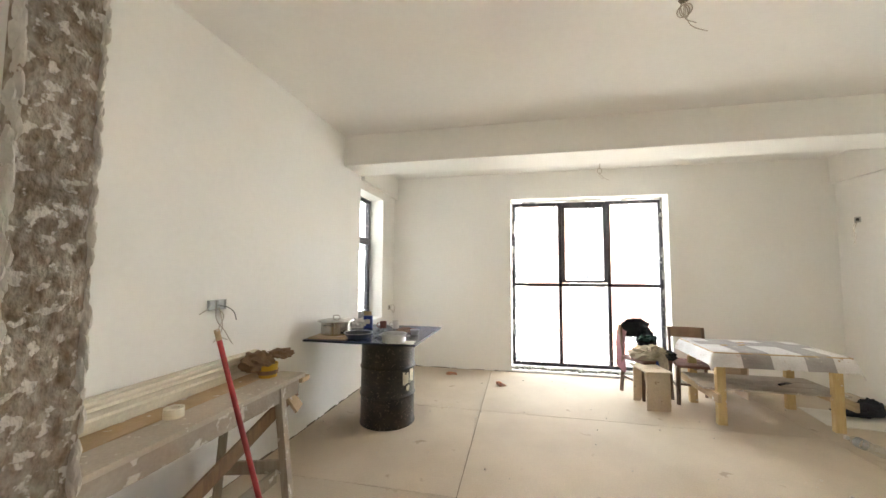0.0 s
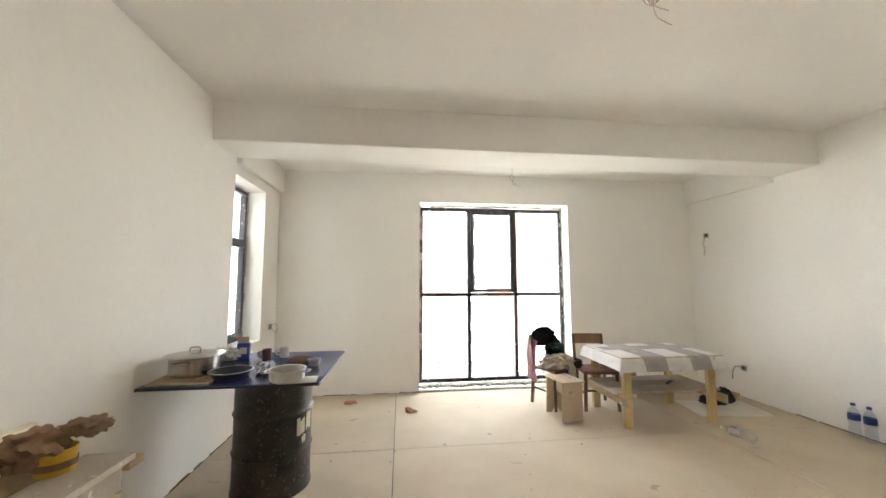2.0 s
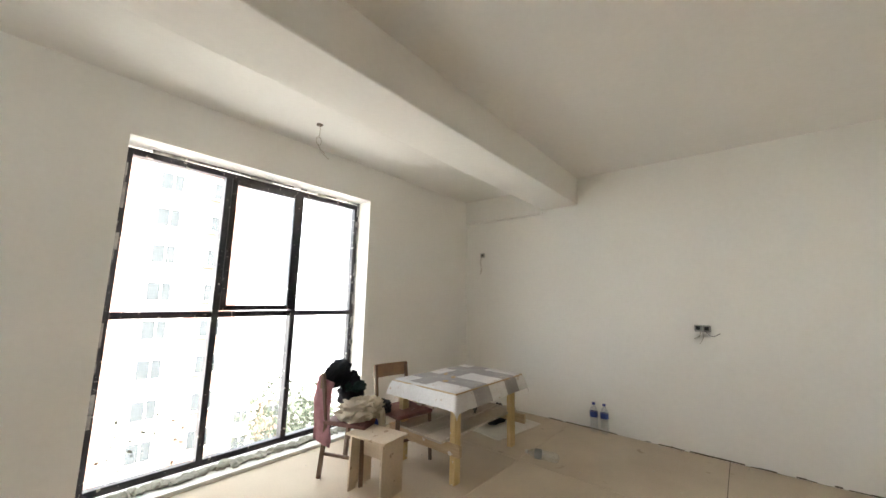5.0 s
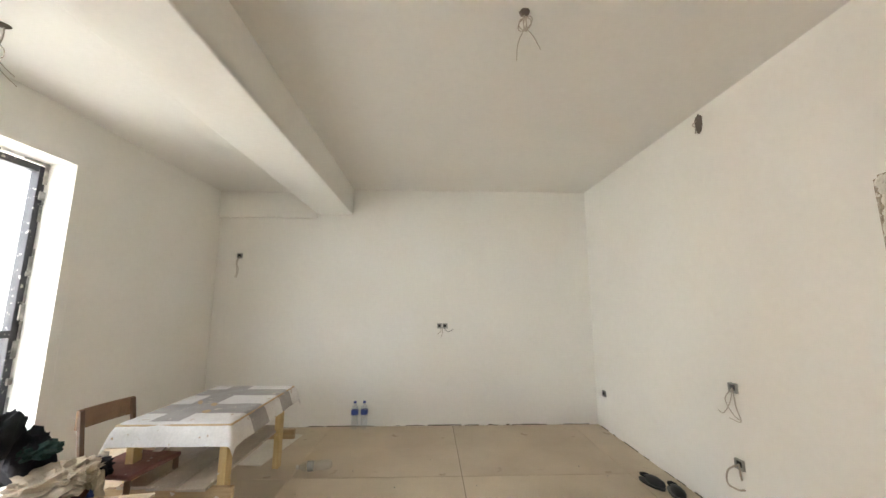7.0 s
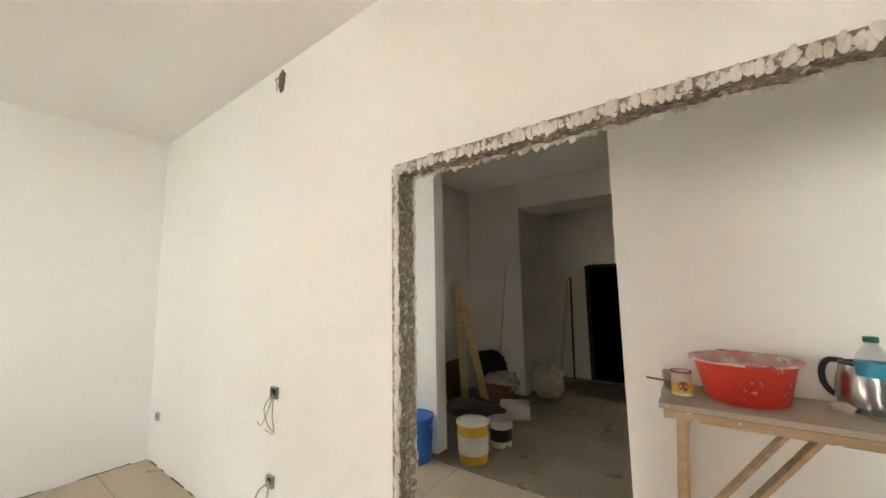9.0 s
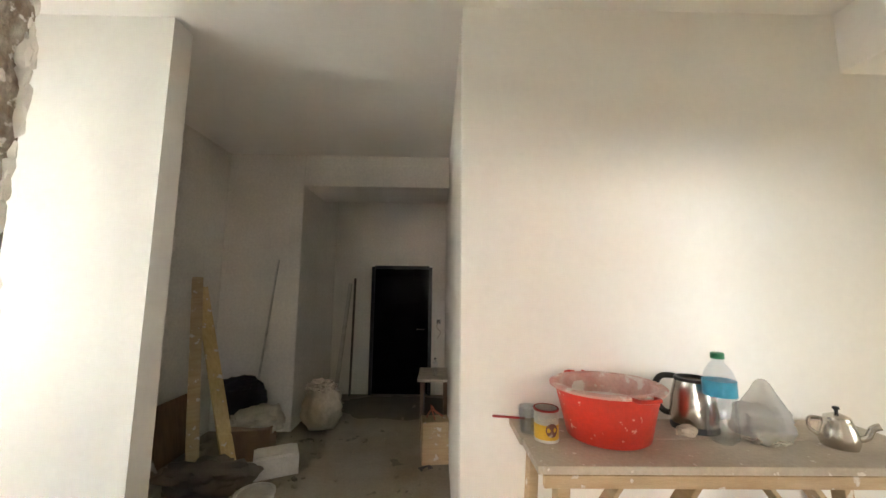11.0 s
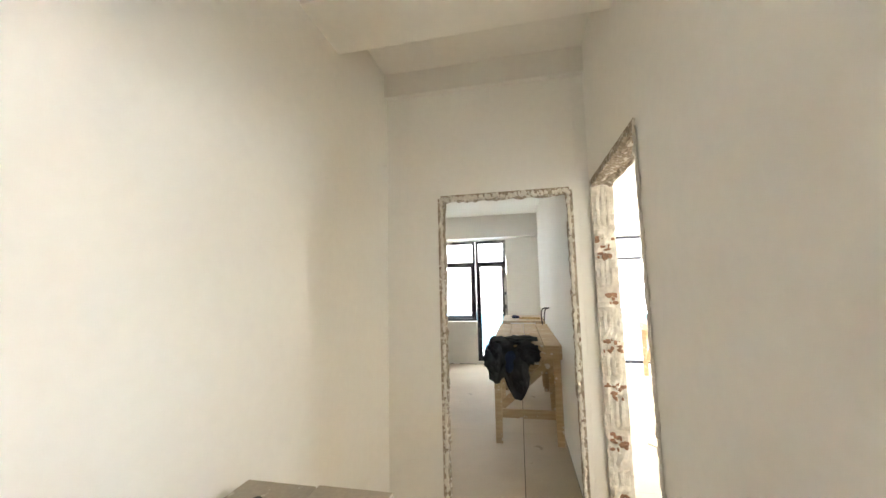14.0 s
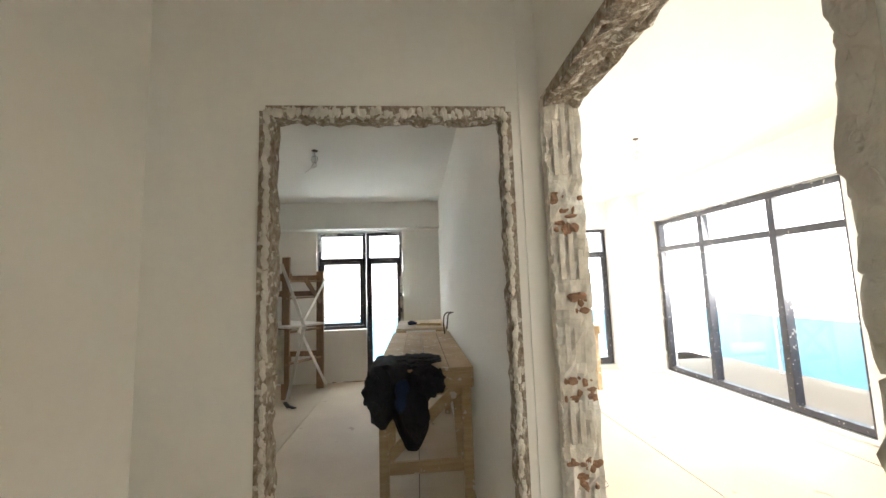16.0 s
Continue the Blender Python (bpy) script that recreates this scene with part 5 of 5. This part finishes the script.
part("handle", tube(B(), [(0.06, 0, 0.208), (0.115, 0, 0.20), (0.142, 0, 0.15), (0.14, 0, 0.09), (0.112, 0, 0.05), (0.088, 0, 0.045)], 0.013, 10), "black", ket, smooth=60)
part("spout", lump(B(), (-0.07, 0, 0.175), (0.022, 0.018, 0.03), 0.05, 1, 1, 3, False), "steel", ket, smooth=60)
bottle("water_bottle", "large half-full water bottle with turquoise label and green cap", on_bench(-0.325, -0.635), 30, 0.37, 0.061, "label_blue", "green_cap")
lu = B()
lump(lu, (0, 0, 0.072), (0.125, 0.095, 0.095), 0.22, 2.0, 3, 4)
lathe(lu, [(0.10, 0.09), (0.075, 0.15), (0.045, 0.20), (0.028, 0.235), (0.012, 0.25), (0, 0.252)], 18, at=(-0.01, 0, 0), tilt=(4, -8, 0))
bagt = thing("plastic_bag", "clear crumpled plastic bag with scraps inside", "bag", on_bench(-0.52, -0.66), 15)
part("film", lu, "bag", bagt, smooth=50)
part("scrap", box(box(B(), (0.03, -0.01, 0.05), (0.09, 0.05, 0.05), (10, 20, 30), 0.006), (-0.03, 0.03, 0.04), (0.08, 0.02, 0.03), (0, 15, -20), 0.004), "black", bagt, "dark scraps")
part("bread", lump(B(), (0, 0.01, 0.02), (0.10, 0.07, 0.025), 0.3, 3, 2), "sack", bagt)
single("plaster_lump", lump(B(), (0, 0, 0.02), (0.045, 0.025, 0.026), 0.3, 3, 5, 3), "beige", "pale lump of dried putty", "lump", on_bench(-0.215, -0.70))
tp = thing("teapot", "small dented steel teapot with lid", "teapot", on_bench(-0.785, -0.60), -40)
tp.scale = (0.95, 0.95, 1.12)
part("body", lathe(B(), [(0, 0), (0.058, 0), (0.066, 0.02), (0.062, 0.06), (0.048, 0.095), (0.045, 0.098), (0, 0.10)], 32), "steel", tp, smooth=50)
part("lid", lathe(B(), [(0.046, 0.097), (0.044, 0.106), (0.02, 0.116), (0.007, 0.12), (0, 0.121)], 28), "steel", tp, smooth=40)
part("knob", lathe(B(), [(0, 0.118), (0.007, 0.119), (0.006, 0.128), (0.013, 0.135), (0.011, 0.142), (0, 0.144)], 20), "black", tp, "black knob", smooth=40)
part("spout", tube(B(), [(-0.055, 0, 0.035), (-0.085, 0, 0.05), (-0.10, 0, 0.08), (-0.125, 0, 0.095)], 0.012, 10), "steel", tp, smooth=60)
part("handle", tube(B(), [(0.045, 0, 0.09), (0.085, 0, 0.088), (0.092, 0, 0.055), (0.064, 0, 0.03)], 0.007), "steel", tp, smooth=60)


# ---- entrance hall ----
def bucket(name, label, at, m, lid=None, h=0.36, r=0.15, band=None, turn=0):
    b = thing(name, label, "bucket", at, turn)
    part("body", lathe(B(), [(0, 0), (r * 0.88, 0), (r * 0.9, 0.01), (r, h * 0.93), (r * 1.05, h * 0.94), (r * 1.05, h), (r * 0.98, h), (r * 0.86, 0.02), (0, 0.015)], 36), m, b, smooth=40)
    if lid:
        part("lid", lathe(B(), [(r * 1.06, h * 0.97), (r * 1.07, h * 1.01), (r * 0.92, h * 1.02), (r * 0.88, h * 0.985), (0, h * 0.985)], 36), lid, b, smooth=40)
    if band:
        part("label", lathe(B(), [(r * 0.93, h * 0.25), (r * 0.95, h * 0.25), (r * 0.99, h * 0.7), (r * 0.97, h * 0.7)], 30), band, b, smooth=50)
    part("handle", tube(B(), [(r * 1.03, 0, h * 0.85), (r * 0.7, -r * 0.85, h * 0.6), (0, -r * 1.12, h * 0.5), (-r * 0.7, -r * 0.85, h * 0.6), (-r * 1.03, 0, h * 0.85)], 0.004), "alu", b, smooth=60)
    return b


bucket("bucket", "blue plastic bucket with a blue lid beside the wall corner", (2.64, -0.90, 0.003), "blue", "blue", 0.40, 0.17)
bucket("bucket", "dark bucket pushed behind the blue one", (2.95, -0.86, 0.003), "black", "white", 0.42, 0.15)
bucket("bucket", "yellow paint bucket with a dusty white lid", (2.16, -1.18, 0.003), "bright_yellow", "white", 0.36, 0.15, "white")
bucket("bucket", "white paint bucket with a dark label", (2.09, -1.62, 0.006), "white", "alu", 0.26, 0.12, "black")


def leaning(name, label, foot, head, w, th, m, cat):
    single(name, span(B(), foot, head, w, th), m, label, cat)


leaning("plank", "long yellow plank leaning on the hall wall", (2.72, -2.46, 0.008), (3.40, -2.90, 1.62), 0.12, 0.03, "yellow", "plank")
leaning("plank", "short dusty plank leaning on the hall wall", (2.95, -2.30, 0.008), (3.42, -2.86, 1.72), 0.10, 0.025, "wood", "plank")
leaning("board_offcut", "grey plank offcut leaning on the wall", (3.05, -2.05, 0.008), (3.42, -2.12, 0.62), 0.12, 0.025, "grey", "plank")
single("plywood_sheet", box(B(), (0, 0, 0.27), (0.016, 0.62, 0.54), (0, 8, 0), 0.002), "brown", "brown plywood offcut standing against the wall", "plywood", (3.38, -2.55, 0.008))
leaning("rod", "thin grey rod leaning on the pier", (2.85, -3.0, 0.008), (2.78, -3.305, 1.95), 0.018, 0.018, "alu", "rod")
single("black_sack", lump(lump(B(), (0, 0, 0.30), (0.24, 0.20, 0.36), 0.22, 2, 4), (0.02, 0.05, 0.60), (0.19, 0.15, 0.07), 0.3, 2.5, 8), "black_cloth", "bulging black rubbish sack", "sack", (2.95, -3.05, 0.008), smooth=60)
single("white_bag", lump(lump(B(), (0, 0, 0.30), (0.22, 0.17, 0.13), 0.35, 2.5, 4), (0.18, 0.02, 0.26), (0.10, 0.1, 0.10), 0.4, 3, 9), "sack", "stuffed white plastic bag on the rubbish", "bag", (2.66, -2.82, 0.008), smooth=60)
single("carton", box(B(), (0, 0, 0.14), (0.42, 0.30, 0.28), (0, 0, 12), 0.004), "brown", "brown cardboard carton under bags", "carton", (2.70, -2.74, 0.008))
single("white_box", box(box(B(), (0, 0, 0.09), (0.36, 0.26, 0.16), (0, 0, 25), 0.004), (0.02, -0.02, 0.172), (0.30, 0.20, 0.008), (0, 0, 25)), "white", "low white box with a black slot", "box", (2.30, -2.42, 0.008))
single("red_tool", tube(tube(B(), [(0, 0, 0.03), (0.14, 0.10, 0.14), (0.30, 0.12, 0.18)], 0.022), [(0.06, 0.12, 0.03), (0.12, 0.02, 0.13)], 0.018), "red_cloth", "dusty red tool lying on the rubbish", "tool", (2.40, -2.28, 0.008), 10, smooth=60)
single("dark_rag", lump(B(), (0, 0, 0.10), (0.32, 0.18, 0.12), 0.45, 2.5, 12), "under", "dark dusty rags on the hall floor", "rags", (2.70, -2.12, 0.008), smooth=60)
single("coil", lump(B(), (0, 0, 0.12), (0.12, 0.12, 0.16), 0.3, 3, 15), "black_cloth", "black folded cloth by the planks", "cloth", (3.12, -1.62, 0.008), smooth=60)
single("cement_sack", lump(lump(B(), (0, 0, 0.22), (0.22, 0.18, 0.27), 0.22, 2.2, 20), (0.02, 0, 0.47), (0.15, 0.12, 0.07), 0.5, 3, 22), "sack", "dusty half-full white sack by the pier", "sack", (2.22, -3.42, 0.008), smooth=60)
leaning("aluminium_rule", "long aluminium rule leaning in the corner", (2.34, -4.35, 0.008), (2.27, -4.74, 1.70), 0.06, 0.02, "alu", "rule")
leaning("level_pole", "dark pole standing in the corner", (2.20, -4.66, 0.008), (2.20, -4.75, 1.78), 0.03, 0.03, "dark_wire", "pole")
single("door_mat", lump(B(), (0, 0, 0.006), (0.75, 0.45, 0.012), 0.3, 3, 3, 4), "under", "black dirty mat in front of the entrance door", "mat", (1.45, -4.2, 0.004))
ht = thing("side_table", "small dusty table with a bottle beside the hall wall", "table", (0.87, -3.40, 0.008))
part("tabletop", box(B(), (0.05, 0, 0.62), (0.36, 0.60, 0.03), bevel=0.004), "sack", ht)
for x in (-0.08, 0.18):
    for y in (-0.24, 0.24):
        part("leg", box(B(), (x, y, 0.30), (0.04, 0.04, 0.60), bevel=0.003), "dark_wood", ht)
part("crossbar", box(B(), (0.18, 0, 0.3), (0.03, 0.46, 0.16), bevel=0.003), "black", ht)
bottle("small_bottle", "small clear bottle on the side table", (0.91, -3.27, 0.643), 0, 0.2, 0.03, "white", "black")
single("fibre_box", box(B(), (0, 0, 0.19), (0.26, 0.20, 0.38), (0, 0, 6), 0.006), "wood", "tan wooden box against the hall wall", "box", (0.90, -2.66, 0.008))
single("red_cables", tube(tube(B(), [(-0.05, 0, 0.02), (0.05, 0.04, 0.09), (0.10, 0.0, 0.01)], 0.008), [(0, -0.05, 0.02), (0.06, 0.0, 0.12), (0.02, 0.08, 0.01)], 0.007), "red_cloth", "tangle of reddish cables on a box", "cables", (0.88, -2.66, 0.39), smooth=60)
single("trowel_blade", box(B(), (0, 0, 0.006), (0.12, 0.07, 0.006), (0, 0, 30), 0.002), "black", "flat dark scrap on the screed", "scrap", (0.98, -2.5, 0.006))
socket_boxes("wall outlet with twisted loose wires in the hall", (0.87, -4.766, 1.12), 0, 1, [
    ([(0, 0.01, 0), (0.03, 0.05, -0.08), (-0.03, 0.05, -0.16), (0.02, 0.05, -0.26)], "wire")], 2.0)

bm = B()
rng = random.Random(17)
for i in range(260):
    x, y = (rng.uniform(2.0, 3.4), rng.uniform(-3.2, -1.3)) if i < 200 else (rng.uniform(0.6, 3.0), rng.uniform(-4.6, -1.4))
    s = rng.uniform(0.006, 0.03)
    box(bm, (x, y, 0.008 + s * 0.35), (s * 1.7, s, s * 0.8), (rng.uniform(0, 40), rng.uniform(0, 40), rng.uniform(0, 180)))
single("rubble", bm, "screed", "grey rubble and dust on the hall screed", "rubble", kind="stuff")

# ---- west room ----
wb = trestle_table("work_bench", "long plank bench with splayed legs and braces", 0.985, (-2.0, -0.34), (0.0, 0.36), (-3.84, 0.0, 0), 0, 4, "wood", "wood", splay=0.03)
part("end_apron", box(B(), (-0.012, 0.01, 0.90), (0.035, 0.68, 0.11), bevel=0.004), "wood", wb)
part("side_brace", span(B(), (-0.16, -0.30, 0.30), (-0.16, 0.30, 0.84), 0.022, 0.08), "wood", wb)
trestle_table("work_bench", "second plank bench behind the first", 1.02, (-1.05, -0.32), (0.0, 0.35), (-5.95, 0.0, 0), 0, 3, "ply", "wood", splay=0.03)
coat2 = thing("work_jacket", "black and navy work clothes hanging over the bench end", "jacket", (-3.82, -0.09, 0.2))
coat2.scale = (1, 0.9, 0.8)


def hang(u, v):
    y = -0.30 + 0.46 * u
    f = 0.05 * math.sin(u * 15 + v * 4) + 0.07 * noise.noise(Vector((u * 5, v * 5, 2)))
    if v < 0.35:
        return Vector((-0.36 + v * 1.12, y, 1.005 + 0.03 * abs(noise.noise(Vector((u * 6, v * 7, 0)))) + 0.02))
    k = (v - 0.35) / 0.65
    low = 0.42 - 0.22 * max(0, math.sin((u - 0.42) * 5)) - 0.08 * noise.noise(Vector((u * 4, 0, 0)))
    return Vector((0.035 + f + 0.02 * k, y * (1 - 0.12 * k) - 0.03 * k, 1.0 - k * (0.86 - low)))


part("jacket", drape(B(), hang, 34, 34, 0.02), "black_cloth", coat2, smooth=60)
part("sleeve", lump(lump(B(), (0.07, 0.03, 0.66), (0.05, 0.09, 0.20), 0.3, 2.4, 3, 4, False), (0.08, 0.05, 0.54), (0.05, 0.06, 0.09), 0.3, 2.4, 5, 4, False), "black_cloth", coat2, smooth=60)
part("lining", lump(B(), (0.075, -0.06, 0.80), (0.03, 0.06, 0.13), 0.3, 2.5, 9, 3, False), "navy_cloth", coat2, "navy lining", smooth=60)
part("side", lump(lump(B(), (0.05, -0.24, 0.84), (0.07, 0.10, 0.16), 0.45, 2.6, 17, 4, False), (0.05, 0.14, 0.90), (0.07, 0.10, 0.12), 0.45, 2.6, 19, 4, False), "black_cloth", coat2, smooth=60)
part("collar", lump(B(), (-0.12, 0.06, 1.04), (0.16, 0.16, 0.035), 0.45, 3, 7, 4), "black_cloth", coat2, smooth=60)
single("drill", lump(tube(B(), [(0, 0, 0.04), (0.1, 0.06, 0.035)], 0.02), (0, 0, 0.03), (0.08, 0.05, 0.03), 0.3, 3, 2, 3), "navy_cloth", "dark blue cloth bundle on the far bench", "bundle", (-6.3, -0.12, 1.022), smooth=60)
single("wood_strips", box(box(B(), (0, 0, 0.012), (0.35, 0.05, 0.02), (0, 0, 70)), (0.05, 0.02, 0.03), (0.30, 0.04, 0.015), (0, 0, 60)), "yellow", "short pale wood strips on the far bench", "strips", (-6.2, 0.12, 1.022))
cabl = thing("wall_cable", "dark cable coming out of the wall above the bench", "cable", (-5.2, 0.366, 1.15))
part("cable", tube(B(), [(0.05, -0.01, 0.12), (0.02, -0.09, 0.11), (-0.06, -0.11, 0.02), (-0.08, -0.10, -0.12)], 0.008), "dark_wire", cabl, smooth=60)
part("cable", tube(B(), [(0.05, -0.01, 0.12), (0.0, -0.06, 0.09), (0.0, -0.08, -0.06)], 0.008), "dark_wire", cabl, smooth=60)
sc = thing("scaffold_rack", "timber scaffold rack with white diagonal laths", "scaffold", (-6.95, -1.86, 0))
for x, y, h in ((0.25, -0.10, 2.05), (-0.25, 0.26, 1.85), (0.25, -0.75, 1.7), (-0.25, -0.75, 1.7)):
    part("post", box(B(), (x, y, h / 2), (0.05, 0.11, h), bevel=0.004), "brown", sc)
for z in (0.55, 1.0, 1.50, 1.75):
    part("ledger", span(B(), (0.25, -0.85, z), (0.25, -0.02, z + 0.02), 0.025, 0.08), "brown", sc)
    part("ledger", span(B(), (-0.25, -0.85, z), (-0.25, 0.30, z), 0.025, 0.08), "brown", sc)
    part("cross_ledger", span(B(), (0.28, -0.12, z - 0.06), (-0.28, 0.27, z - 0.06), 0.08, 0.025), "brown", sc)
part("lath", span(B(), (0.31, -0.15, 1.95), (0.31, 0.20, 0.98), 0.012, 0.045), "white", sc, "white lath")
part("lath", span(B(), (-0.2, 0.36, 1.72), (0.33, 0.10, 0.95), 0.012, 0.045), "white", sc, "white lath")
part("lath", span(B(), (0.33, -0.05, 0.0), (0.33, 0.18, 1.0), 0.012, 0.045), "white", sc, "white lath")
part("lath", span(B(), (0.30, 0.10, 1.0), (-0.18, 0.38, 0.05), 0.012, 0.045), "white", sc, "white lath")
part("deck", box(B(), (0.0, -0.15, 1.04), (0.62, 0.9, 0.03), (0, 0, -36), 0.003), "white", sc, "whitewashed deck board")
part("brace", span(B(), (0.0, 0.10, 1.72), (-0.2, 0.28, 1.35), 0.02, 0.07), "brown", sc)
part("hanging_cloth", drape(B(), lambda u, v: Vector((0.36 + 0.02 * math.sin(u * 9), -0.30 + 0.22 * u, 1.0 - 0.75 * v)), 10, 12, 0.01), "sack", sc, "grey cloth hanging down")
single("black_strips", box(box(B(), (0, 0, 0.008), (0.26, 0.05, 0.012), (0, 0, 30), 0.003), (0.1, 0.09, 0.008), (0.18, 0.05, 0.012), (0, 0, 50), 0.003), "black", "black plastic scraps on the floor", "scraps", (-6.42, -1.84, 0.003))

# ---- balcony room ----
trestle_table("saw_horse", "pale timber trestle table with crossed braces", 0.93, (-0.35, -0.30), (0.35, 0.32), (-6.62, 2.28, 0), 0, 3, "paper", "wood", splay=0.03)
single("floor_cable", tube(B(), [(0, 0, 0.006), (0.12, 0.1, 0.006), (0.05, 0.25, 0.006), (-0.1, 0.2, 0.02)], 0.006), "wire", "thin loose wire on the floor", "wire", (-4.1, 1.15, 0.003), smooth=60)

# red brick showing in the broken jamb
bm = B()
rng = random.Random(6)
for z, h in ((0.32, 0.14), (0.66, 0.10), (0.95, 0.10), (1.22, 0.08), (1.50, 0.07), (1.82, 0.13)):
    for k in range(16):
        lump(bm, (-2.4415 + rng.uniform(-0.004, 0.004), rng.uniform(CORR_N + 0.01, SOUTH - 0.02), z + rng.uniform(-h / 2, h / 2)), (0.0035, rng.uniform(0.005, 0.02), rng.uniform(0.005, h * 0.16)), 0.5, 2.5, k + z * 9, 2, False)
structure("trim_broken_brick", bm, "brick", "patches of red brick in a broken jamb")
bm = B()
for k in range(3):
    for z0, z1 in ((0.05, 0.25), (0.42, 0.6), (0.75, 0.9), (1.04, 1.18), (1.30, 1.47), (1.58, 1.74), (1.95, 2.2)):
        span(bm, (-2.442, CORR_N + 0.028 + k * 0.032, z0), (-2.442, CORR_N + 0.028 + k * 0.032, z1), 0.006, 0.019, 0.002)
structure("trim_block_ribs", bm, "putty", "ribbed face of a hollow block")
